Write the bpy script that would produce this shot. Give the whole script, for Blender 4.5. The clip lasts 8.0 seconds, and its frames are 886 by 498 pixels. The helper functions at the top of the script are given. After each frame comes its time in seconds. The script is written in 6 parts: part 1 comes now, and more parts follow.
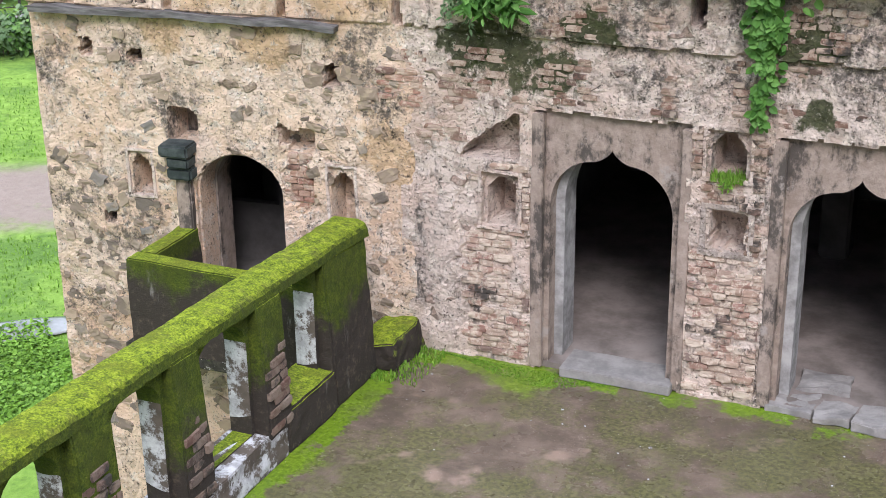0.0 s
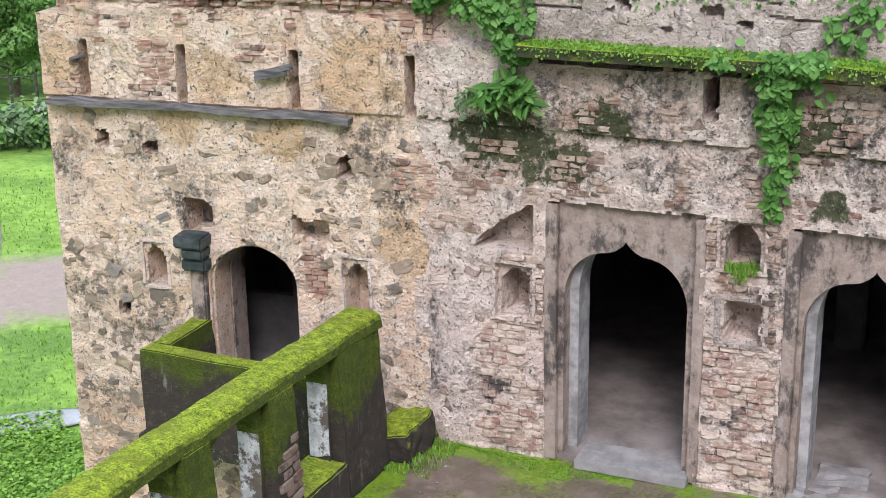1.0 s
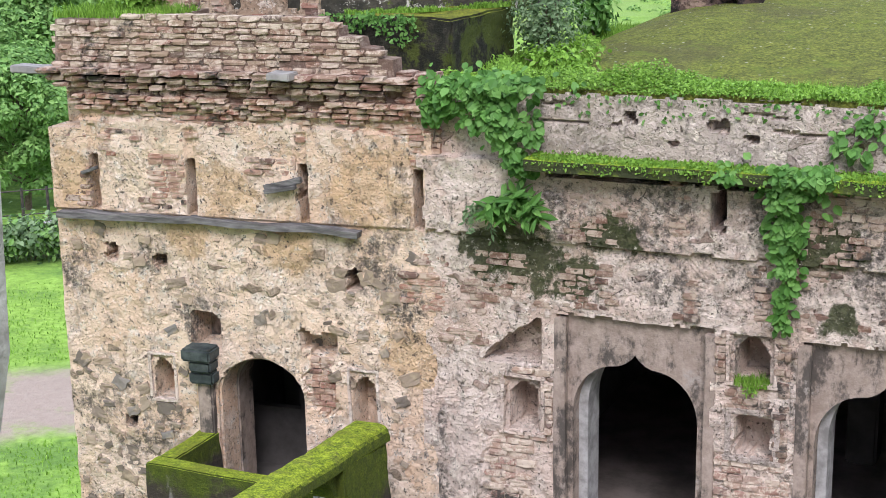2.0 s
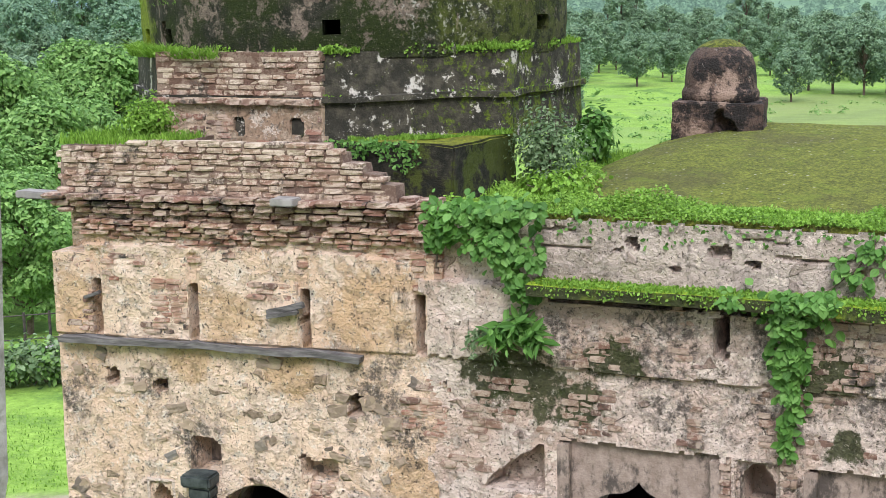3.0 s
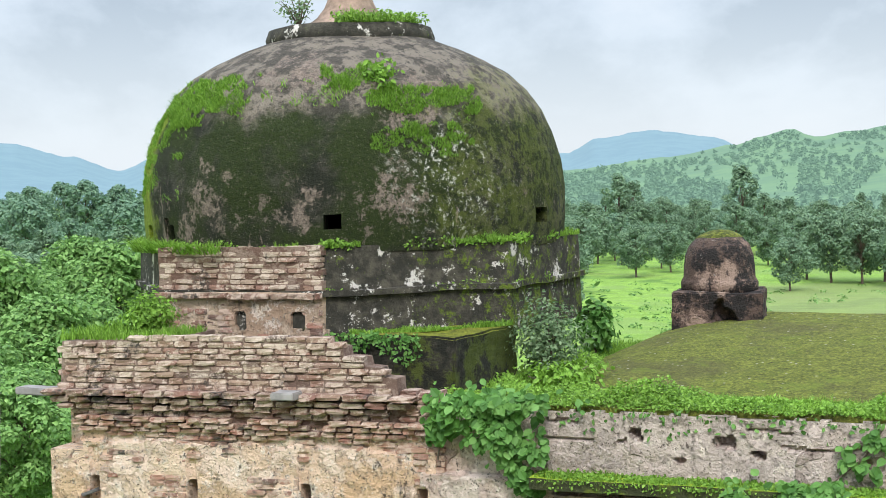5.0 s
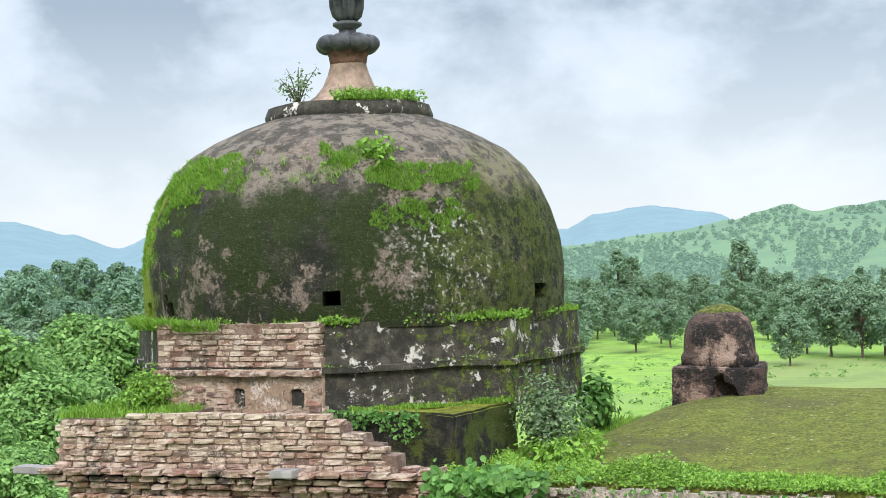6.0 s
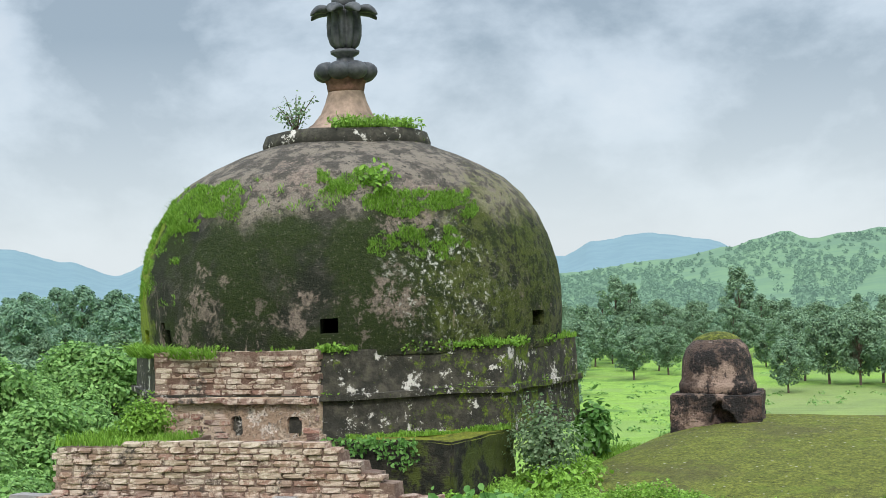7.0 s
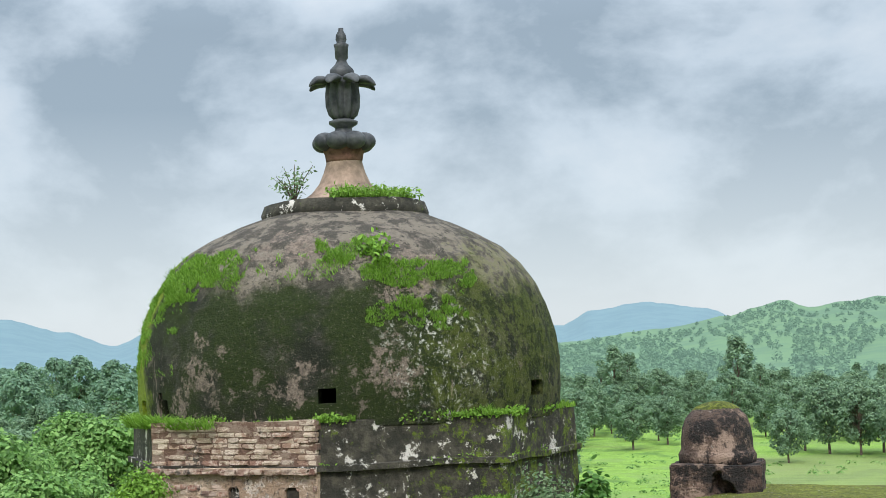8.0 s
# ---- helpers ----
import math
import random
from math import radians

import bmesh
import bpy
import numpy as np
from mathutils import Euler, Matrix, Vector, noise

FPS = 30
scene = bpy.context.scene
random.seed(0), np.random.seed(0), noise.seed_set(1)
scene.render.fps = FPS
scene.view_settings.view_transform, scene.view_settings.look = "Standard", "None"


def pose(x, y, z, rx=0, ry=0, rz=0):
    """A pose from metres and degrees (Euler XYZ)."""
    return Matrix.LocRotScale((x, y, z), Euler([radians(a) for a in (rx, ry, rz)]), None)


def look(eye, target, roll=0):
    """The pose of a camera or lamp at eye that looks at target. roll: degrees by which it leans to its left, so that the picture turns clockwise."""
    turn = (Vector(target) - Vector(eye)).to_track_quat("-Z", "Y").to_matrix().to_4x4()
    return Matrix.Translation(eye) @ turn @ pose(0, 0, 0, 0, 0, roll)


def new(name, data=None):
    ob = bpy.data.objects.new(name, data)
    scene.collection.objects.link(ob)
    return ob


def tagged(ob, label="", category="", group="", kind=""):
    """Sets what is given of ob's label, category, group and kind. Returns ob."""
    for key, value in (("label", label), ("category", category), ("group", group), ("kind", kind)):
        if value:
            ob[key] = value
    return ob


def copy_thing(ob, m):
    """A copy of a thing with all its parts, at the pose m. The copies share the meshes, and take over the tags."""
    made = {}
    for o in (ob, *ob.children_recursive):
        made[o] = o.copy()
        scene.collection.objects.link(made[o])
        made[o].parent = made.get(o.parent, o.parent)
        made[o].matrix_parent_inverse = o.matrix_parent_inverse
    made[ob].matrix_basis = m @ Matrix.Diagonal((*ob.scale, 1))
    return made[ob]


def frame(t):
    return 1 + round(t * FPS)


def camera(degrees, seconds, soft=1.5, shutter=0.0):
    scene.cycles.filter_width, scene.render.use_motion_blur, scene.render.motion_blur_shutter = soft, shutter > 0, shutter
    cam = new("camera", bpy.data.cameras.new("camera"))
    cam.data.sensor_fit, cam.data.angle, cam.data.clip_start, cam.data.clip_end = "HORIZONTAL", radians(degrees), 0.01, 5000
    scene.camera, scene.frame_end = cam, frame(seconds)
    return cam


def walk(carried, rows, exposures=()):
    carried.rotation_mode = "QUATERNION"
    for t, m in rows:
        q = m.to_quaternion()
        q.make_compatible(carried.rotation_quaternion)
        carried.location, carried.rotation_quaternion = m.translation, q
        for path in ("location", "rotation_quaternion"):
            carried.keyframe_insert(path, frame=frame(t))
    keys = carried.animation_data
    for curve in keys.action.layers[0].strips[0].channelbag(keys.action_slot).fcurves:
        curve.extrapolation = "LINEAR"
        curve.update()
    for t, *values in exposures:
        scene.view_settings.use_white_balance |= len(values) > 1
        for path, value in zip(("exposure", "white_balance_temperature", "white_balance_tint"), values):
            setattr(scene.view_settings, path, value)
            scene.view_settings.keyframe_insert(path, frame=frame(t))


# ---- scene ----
# ---------- camera ----------
EYE = 6.3
cam = camera(33.0, 8.0, soft=0.6)
ROWS = [  # seconds, yaw, pitch, roll: the camera turns upwards where it stands
    (0.0, 24.0, -22.3, -0.8), (0.5, 24.222, -20.677, -0.9), (1.0, 24.507, -18.806, -0.972), (1.5, 24.716, -16.782, -1.045),
    (1.7, 24.74, -15.91, -1.04), (2.8, 24.78, -10.55, -0.92), (3.0, 24.77, -9.689, -0.922), (3.5, 24.766, -7.771, -1.042),
    (4.0, 24.748, -6.006, -1.223), (4.5, 24.71, -4.192, -1.316), (4.7, 24.69, -3.45, -1.36), (5.8, 24.56, 0.17, -1.72),
    (6.0, 24.542, 0.578, -1.734), (6.5, 24.488, 1.238, -1.718), (7.0, 24.419, 1.62, -1.778), (7.5, 24.343, 2.151, -1.858),
    (7.6, 24.32, 2.75, -1.86), (7.7, 24.30, 3.65, -1.865), (7.8, 24.29, 4.0, -1.867), (7.9, 24.275, 4.15, -1.867), (8.0, 24.262, 4.278, -1.867),
]
walk(cam, [(t, pose(0, 0, EYE, 0, 0, yaw) @ pose(0, 0, 0, 90 + pitch) @ pose(0, 0, 0, 0, 0, roll)) for t, yaw, pitch, roll in ROWS],
     exposures=((0.0, 0.70, 6200, 18), (1.5, 0.72, 6150, 19), (3.0, 0.73, 6450, 16), (4.5, 0.70, 6400, 13), (5.3, 0.80, 6450, 12), (6.0, 0.86, 6500, 13), (6.5, 0.56, 6500, 10), (7.0, 0.60, 6500, 10), (8.0, 0.58, 6500, 10)))


# ---------- node helpers ----------
class Mat:
    """A small wrapper that builds a procedural material."""

    def __init__(self, name, rough=0.9, metal=0.0):
        self.m = bpy.data.materials.new(name)
        self.m.use_nodes = True
        self.nt = self.m.node_tree
        self.b = self.nt.nodes["Principled BSDF"]
        self.b.inputs["Roughness"].default_value = rough
        self.b.inputs["Metallic"].default_value = metal
        self.b.inputs["Specular IOR Level"].default_value = 0.25
        self.pos = self.nt.nodes.new("ShaderNodeNewGeometry").outputs["Position"]

    def link(self, a, b):
        self.nt.links.new(a, b)

    def put(self, sock, v):
        if hasattr(v, "is_output"):
            self.link(v, sock)
        elif isinstance(v, (tuple, list)) and len(v) == 3 and sock.type == "RGBA":
            sock.default_value = (*v, 1)
        else:
            sock.default_value = v

    def scaled(self, sx, sy, sz):
        n = self.nt.nodes.new("ShaderNodeMapping")
        n.inputs["Scale"].default_value = (sx, sy, sz)
        self.link(self.pos, n.inputs["Vector"])
        return n.outputs["Vector"]

    def noi(self, scale, detail=4, rough=0.6, vec=None):
        n = self.nt.nodes.new("ShaderNodeTexNoise")
        n.inputs["Scale"].default_value, n.inputs["Detail"].default_value, n.inputs["Roughness"].default_value = scale, detail, rough
        self.link(vec or self.pos, n.inputs["Vector"])
        return n.outputs["Fac"]

    def vor(self, scale, feature="F1", out="Distance", vec=None, rnd=1.0):
        n = self.nt.nodes.new("ShaderNodeTexVoronoi")
        n.feature = feature
        n.inputs["Scale"].default_value, n.inputs["Randomness"].default_value = scale, rnd
        self.link(vec or self.pos, n.inputs["Vector"])
        return n.outputs[out]

    def ramp(self, fac, *stops):
        n = self.nt.nodes.new("ShaderNodeValToRGB")
        e = n.color_ramp.elements
        while len(e) < len(stops):
            e.new(0.5)
        for k, (p, c) in zip(e, stops):
            k.position, k.color = p, (*c, 1) if isinstance(c, tuple) else (c, c, c, 1)
        self.link(fac, n.inputs["Fac"])
        return n.outputs["Color"]

    def mix(self, fac, a, b, mode="MIX"):
        n = self.nt.nodes.new("ShaderNodeMix")
        n.data_type, n.blend_type = "RGBA", mode
        self.put(n.inputs[0], fac)
        self.put(n.inputs[6], a)
        self.put(n.inputs[7], b)
        return n.outputs[2]

    def math(self, op, a, b=0.0, clamp=False):
        n = self.nt.nodes.new("ShaderNodeMath")
        n.operation, n.use_clamp = op, clamp
        self.put(n.inputs[0], a)
        self.put(n.inputs[1], b)
        return n.outputs[0]

    def axis(self, k):
        n = self.nt.nodes.new("ShaderNodeSeparateXYZ")
        self.link(self.pos, n.inputs[0])
        return n.outputs[k]

    def up(self):
        n = self.nt.nodes.new("ShaderNodeSeparateXYZ")
        g = self.nt.nodes.new("ShaderNodeNewGeometry")
        self.link(g.outputs["Normal"], n.inputs[0])
        return n.outputs[2]

    def span(self, val, a, b):
        """0 below a, 1 above b, smooth between (also with b below a)."""
        n = self.nt.nodes.new("ShaderNodeMapRange")
        n.interpolation_type = "SMOOTHSTEP"
        if a < b:
            n.inputs[1].default_value, n.inputs[2].default_value = a, b
        else:
            n.inputs[1].default_value, n.inputs[2].default_value, n.inputs[3].default_value, n.inputs[4].default_value = b, a, 1.0, 0.0
        self.put(n.inputs[0], val)
        return n.outputs[0]

    def blob(self, centre, radius, soft=0.35, ragged=0.5):
        """1 within an uneven blot round a place."""
        n = self.nt.nodes.new("ShaderNodeVectorMath")
        n.operation = "DISTANCE"
        self.link(self.pos, n.inputs[0])
        n.inputs[1].default_value = centre
        d = self.math("ADD", n.outputs["Value"], self.math("MULTIPLY", self.math("SUBTRACT", self.noi(2.2 / radius ** 0.5, 6, 0.7), 0.5), radius * ragged * 3))
        return self.span(d, radius, radius * (1 - soft))

    def rand(self):
        return self.nt.nodes.new("ShaderNodeObjectInfo").outputs["Random"]

    def island(self):
        return self.nt.nodes.new("ShaderNodeNewGeometry").outputs["Random Per Island"]

    def done(self, color, height=None, strength=0.6, dist=0.02, rough=None):
        self.put(self.b.inputs["Base Color"], color)
        if rough is not None:
            self.put(self.b.inputs["Roughness"], rough)
        if height is not None:
            n = self.nt.nodes.new("ShaderNodeBump")
            n.inputs["Strength"].default_value, n.inputs["Distance"].default_value = strength, dist
            self.link(height, n.inputs["Height"])
            self.link(n.outputs["Normal"], self.b.inputs["Normal"])
        return self.m


# ---------- world and sun: a bright overcast monsoon sky ----------
world = bpy.data.worlds.new("overcast_sky")
scene.world = world
world.use_nodes = True
wt = world.node_tree
wt.nodes.clear()
w_out = wt.nodes.new("ShaderNodeOutputWorld")
sky = wt.nodes.new("ShaderNodeTexSky")
sky.sky_type, sky.sun_disc, sky.sun_elevation, sky.sun_rotation = "NISHITA", False, radians(44), radians(156)
bg_sky = wt.nodes.new("ShaderNodeBackground")
bg_sky.inputs["Strength"].default_value = 0.1
wt.links.new(sky.outputs[0], bg_sky.inputs["Color"])
tc = wt.nodes.new("ShaderNodeTexCoord")
mp = wt.nodes.new("ShaderNodeMapping")
mp.inputs["Scale"].default_value = (1.0, 1.0, 1.6)
mp.inputs["Location"].default_value = (0.35, 0.1, 0.2)
wt.links.new(tc.outputs["Generated"], mp.inputs["Vector"])
cl = wt.nodes.new("ShaderNodeTexNoise")
cl.inputs["Scale"].default_value, cl.inputs["Detail"].default_value, cl.inputs["Roughness"].default_value = 5.2, 9, 0.56
cl.inputs["Distortion"].default_value = 0.12
wt.links.new(mp.outputs[0], cl.inputs["Vector"])
cr = wt.nodes.new("ShaderNodeValToRGB")
for k, (p, c) in zip((cr.color_ramp.elements[0], cr.color_ramp.elements[1], cr.color_ramp.elements.new(0.5)),
                     ((0.41, (0.29, 0.36, 0.425)), (0.64, (0.90, 0.95, 0.98)), (0.52, (0.51, 0.59, 0.665)))):
    k.position, k.color = p, (*c, 1)
wt.links.new(cl.outputs["Fac"], cr.inputs["Fac"])
bg_cl = wt.nodes.new("ShaderNodeBackground")
# an overcast sky is about three times as bright overhead as near the horizon
w_sep = wt.nodes.new("ShaderNodeSeparateXYZ")
wt.links.new(tc.outputs["Generated"], w_sep.inputs[0])
w_map = wt.nodes.new("ShaderNodeMapRange")
w_map.inputs[1].default_value, w_map.inputs[2].default_value, w_map.inputs[3].default_value, w_map.inputs[4].default_value = 0.22, 0.95, 0.76, 3.6
wt.links.new(w_sep.outputs[2], w_map.inputs[0])
wt.links.new(w_map.outputs[0], bg_cl.inputs["Strength"])
# the cloud pales towards the horizon
w_low = wt.nodes.new("ShaderNodeMapRange")
w_low.inputs[1].default_value, w_low.inputs[2].default_value, w_low.inputs[3].default_value, w_low.inputs[4].default_value = 0.03, 0.17, 0.85, 0.0
wt.links.new(w_sep.outputs[2], w_low.inputs[0])
w_pale = wt.nodes.new("ShaderNodeMix")
w_pale.data_type = "RGBA"
wt.links.new(w_low.outputs[0], w_pale.inputs[0])
wt.links.new(cr.outputs[0], w_pale.inputs[6])
w_pale.inputs[7].default_value = (0.66, 0.72, 0.77, 1)
wt.links.new(w_pale.outputs[2], bg_cl.inputs["Color"])

w_mix = wt.nodes.new("ShaderNodeMixShader")
w_mix.inputs[0].default_value = 0.88
wt.links.new(bg_sky.outputs[0], w_mix.inputs[1])
wt.links.new(bg_cl.outputs[0], w_mix.inputs[2])
wt.links.new(w_mix.outputs[0], w_out.inputs["Surface"])
sun = new("sun", bpy.data.lights.new("sun", "SUN"))
sun.data.energy, sun.data.angle, sun.data.color = 1.9, radians(22), (1.0, 0.985, 0.97)
sun.matrix_world = look((7, -16, 17), (0, 0, 0))


# ---------- mesh helpers ----------
def shade(me, smooth):
    me.polygons.foreach_set("use_smooth", [smooth] * len(me.polygons))


def obj(name, me, material, parent=None, smooth=False):
    ob = new(name, me)
    if material:
        me.materials.append(material)
    if parent:
        ob.parent = parent
    if smooth:
        shade(me, True)
    return ob


def part(name, bm, material, parent=None, label="", smooth=False):
    """Links a bmesh as one mesh object under a thing or a part."""
    me = bpy.data.meshes.new(name)
    bmesh.ops.recalc_face_normals(bm, faces=bm.faces)
    bm.to_mesh(me)
    bm.free()
    ob = obj(name, me, material, parent, smooth)
    if label:
        ob["label"] = label
    return ob


def thing(name, label, category, group="", kind="", loc=(0, 0, 0)):
    ob = new(name)
    ob.location = loc
    return tagged(ob, label, category, group, kind)


def box(bm, x0, x1, y0, y1, z0, z1, bevel=0.0, rough=0.0, cuts=0):
    b2 = bmesh.new()
    bmesh.ops.create_cube(b2, size=1)
    if cuts:
        bmesh.ops.subdivide_edges(b2, edges=b2.edges[:], cuts=cuts, use_grid_fill=True)
    for v in b2.verts:
        v.co = Vector(((x0 + x1) / 2 + v.co.x * (x1 - x0), (y0 + y1) / 2 + v.co.y * (y1 - y0), (z0 + z1) / 2 + v.co.z * (z1 - z0)))
    if bevel:
        bmesh.ops.bevel(b2, geom=b2.edges[:], offset=bevel, segments=2, affect="EDGES", clamp_overlap=True)
    if rough:
        for v in b2.verts:
            v.co += noise.noise_vector(v.co * 2.3) * rough + noise.noise_vector(v.co * 9) * rough * 0.4
    tmp = bpy.data.meshes.new("t")
    b2.to_mesh(tmp)
    b2.free()
    bm.from_mesh(tmp)
    bpy.data.meshes.remove(tmp)
    return bm


def boxed(*a, **k):
    return box(bmesh.new(), *a, **k)


def lathe(bm, profile, centre, seg=48, lobes=0, depth=0.0, wobble=0.0):
    """Turns a profile of (radius, height) round the upright axis at centre."""
    rings = []
    for r, z in profile:
        ring = []
        for k in range(seg):
            a = 2 * math.pi * k / seg
            rr = r * (1 - depth * (0.5 - 0.5 * math.cos(lobes * a))) if lobes else r
            p = Vector((centre[0] + rr * math.cos(a), centre[1] + rr * math.sin(a), centre[2] + z))
            if wobble:
                p += noise.noise_vector(p * 1.3) * wobble + noise.noise_vector(p * 5) * wobble * 0.35
            ring.append(bm.verts.new(p))
        rings.append(ring)
    for a, b in zip(rings, rings[1:]):
        for k in range(seg):
            bm.faces.new((a[k], a[(k + 1) % seg], b[(k + 1) % seg], b[k]))
    if profile[0][0] > 0.001:
        bm.faces.new(rings[0][::-1])
    if profile[-1][0] > 0.001:
        bm.faces.new(rings[-1])
    return bm


def tube(bm, pts, radii, seg=8):
    rings = []
    for i, p in enumerate(pts):
        p = Vector(p)
        d = (Vector(pts[min(i + 1, len(pts) - 1)]) - Vector(pts[max(i - 1, 0)])).normalized()
        side = d.orthogonal().normalized()
        q = d.cross(side)
        rings.append([bm.verts.new(p + radii[i] * (math.cos(2 * math.pi * k / seg) * side + math.sin(2 * math.pi * k / seg) * q)) for k in range(seg)])
    for a, b in zip(rings, rings[1:]):
        for k in range(seg):
            bm.faces.new((a[k], a[(k + 1) % seg], b[(k + 1) % seg], b[k]))
    bm.faces.new(rings[0][::-1])
    bm.faces.new(rings[-1])
    return bm


def fbm(x, y, s, octaves=3):
    return noise.fractal(Vector((x * s, y * s, 7.3)), 1.0, 2.0, octaves)


def plate(outline, hole, depth, to_world, cap=True):
    """A flat panel of that depth with one hole through it; outline and hole are (u, z) rings."""
    bm = bmesh.new()
    front = []
    for ring in (outline, hole):
        vs = [bm.verts.new(to_world(u, z, 0.0)) for u, z in ring]
        front.append(vs)
    es = []
    for vs in front:
        for a, b in zip(vs, vs[1:] + vs[:1]):
            es.append(bm.edges.new((a, b)))
    bmesh.ops.triangle_fill(bm, use_beauty=True, use_dissolve=False, edges=es)
    back = []
    for ring in (outline, hole):
        back.append([bm.verts.new(to_world(u, z, -depth)) for u, z in ring])
    for vs, ws in zip(front, back):
        n = len(vs)
        for k in range(n):
            bm.faces.new((vs[k], vs[(k + 1) % n], ws[(k + 1) % n], ws[k]))
    return bm


def sheet(name, u0, u1, z0, z1, step, depth_at, keep, to_world, back, material, parent, snap=None):
    """A wall's face as a fine sheet with relief: openings are left out, and every rim is turned in by back metres."""
    nu, nz = round((u1 - u0) / step), round((z1 - z0) / step)
    bm = bmesh.new()
    grid = {}

    def vert(i, j):
        if (i, j) not in grid:
            u, z = u0 + (u1 - u0) * i / nu, z0 + (z1 - z0) * j / nz
            d = depth_at(u, z)
            if snap:
                u, z = snap(u, z, step)
            grid[i, j] = bm.verts.new(to_world(u, z, d))
        return grid[i, j]

    for i in range(nu):
        for j in range(nz):
            if keep(u0 + (u1 - u0) * (i + 0.5) / nu, z0 + (z1 - z0) * (j + 0.5) / nz):
                bm.faces.new((vert(i, j), vert(i + 1, j), vert(i + 1, j + 1), vert(i, j + 1)))
    inward = to_world(0, 0, -back) - to_world(0, 0, 0)
    rim = [e for e in bm.edges if len(e.link_faces) == 1]
    for v in bmesh.ops.extrude_edge_only(bm, edges=rim)["geom"]:
        if isinstance(v, bmesh.types.BMVert):
            v.co += inward
    me = bpy.data.meshes.new(name)
    bm.to_mesh(me)
    bm.free()
    return obj(name, me, material, parent)


def inside(u, z, a, b, c, d, ragged=0.0, s=6.0):
    """1 within the rectangle, with an uneven edge."""
    if ragged:
        u, z = u + ragged * fbm(u, z, s), z + ragged * fbm(u + 9.1, z, s)
    return a <= u <= b and c <= z <= d


def pointed(u, z, mid, half, z0, spring, top):
    """Within a pointed arch."""
    if z < z0 or abs(u - mid) > half:
        return False
    if z <= spring:
        return True
    return z <= spring + (top - spring) * math.sqrt(max(0.0, 1 - (abs(u - mid) / half) ** 1.6))


rng = np.random.default_rng(5)


def from_arrays(name, verts, faces, material, parent=None, smooth=False):
    me = bpy.data.meshes.new(name)
    me.from_pydata(verts, [], faces)
    return obj(name, me, material, parent, smooth)


def blades(name, roots, height, width, material, parent=None, lean=0.5):
    """Grass: one bent blade of two faces at each root."""
    n = len(roots)
    roots = np.asarray(roots)
    a = rng.uniform(0, 2 * np.pi, n)
    side = np.stack([np.cos(a), np.sin(a), np.zeros(n)], 1)
    lump = np.array([noise.noise(Vector(q) * 5.5) for q in roots.tolist()])
    h = height * (rng.uniform(0.35, 1.2, n) * (1 + 0.9 * lump))[:, None]
    w = width * rng.uniform(0.6, 1.4, n)[:, None]
    b = rng.uniform(0, 2 * np.pi, n)
    tip = np.stack([np.cos(b), np.sin(b), np.zeros(n)], 1) * h * lean * rng.uniform(0.2, 1.3, n)[:, None]
    upv = np.array([0, 0, 1.0])
    v = np.stack([roots - side * w / 2, roots + side * w / 2, roots + side * w * 0.4 + tip * 0.35 + upv * h * 0.6,
                  roots - side * w * 0.4 + tip * 0.35 + upv * h * 0.6, roots + tip + upv * h * 0.95], 1).reshape(-1, 3)
    f = []
    for k in range(n):
        o = 5 * k
        f += [(o, o + 1, o + 2, o + 3), (o + 3, o + 2, o + 4)]
    return from_arrays(name, v.tolist(), f, material, parent)


def leaves(name, at, facing, size, material, parent=None, spread=0.6, wide=0.62, droop=0.3, flat=False):
    """Leaves: folded diamonds, each a little way off the direction that it faces."""
    n = len(at)
    at, facing = np.asarray(at, float), np.asarray(facing, float)
    nrm = facing + rng.normal(0, spread, (n, 3))
    nrm /= np.linalg.norm(nrm, axis=1)[:, None] + 1e-9
    t = rng.normal(0, 1, (n, 3)) + np.array([0, 0, -droop * 2])
    t -= (t * nrm).sum(1)[:, None] * nrm
    t /= np.linalg.norm(t, axis=1)[:, None] + 1e-9
    s = np.cross(nrm, t)
    L = size * rng.uniform(0.55, 1.3, n)[:, None]
    W = L * wide / 2
    if not flat:
        v = np.stack([at, at + t * L * 0.22 + s * W * 0.85 + nrm * L * 0.08, at + t * L * 0.6 + s * W * 0.9 + nrm * L * 0.07, at + t * L,
                      at + t * L * 0.6 - s * W * 0.9 + nrm * L * 0.07, at + t * L * 0.22 - s * W * 0.85 + nrm * L * 0.08, at + t * L * 0.45], 1).reshape(-1, 3)
        f = []
        for k in range(n):
            o = 7 * k
            f += [(o, o + 1, o + 6), (o + 1, o + 2, o + 6), (o + 2, o + 3, o + 6), (o + 3, o + 4, o + 6), (o + 4, o + 5, o + 6), (o + 5, o, o + 6)]
        return from_arrays(name, v.tolist(), f, material, parent)
    v = np.stack([at, at + t * L * 0.35 + s * W + nrm * L * 0.1, at + t * L, at + t * L * 0.35 - s * W + nrm * L * 0.1], 1).reshape(-1, 3)
    return from_arrays(name, v.tolist(), [(4 * k, 4 * k + 1, 4 * k + 2, 4 * k + 3) for k in range(n)], material, parent)


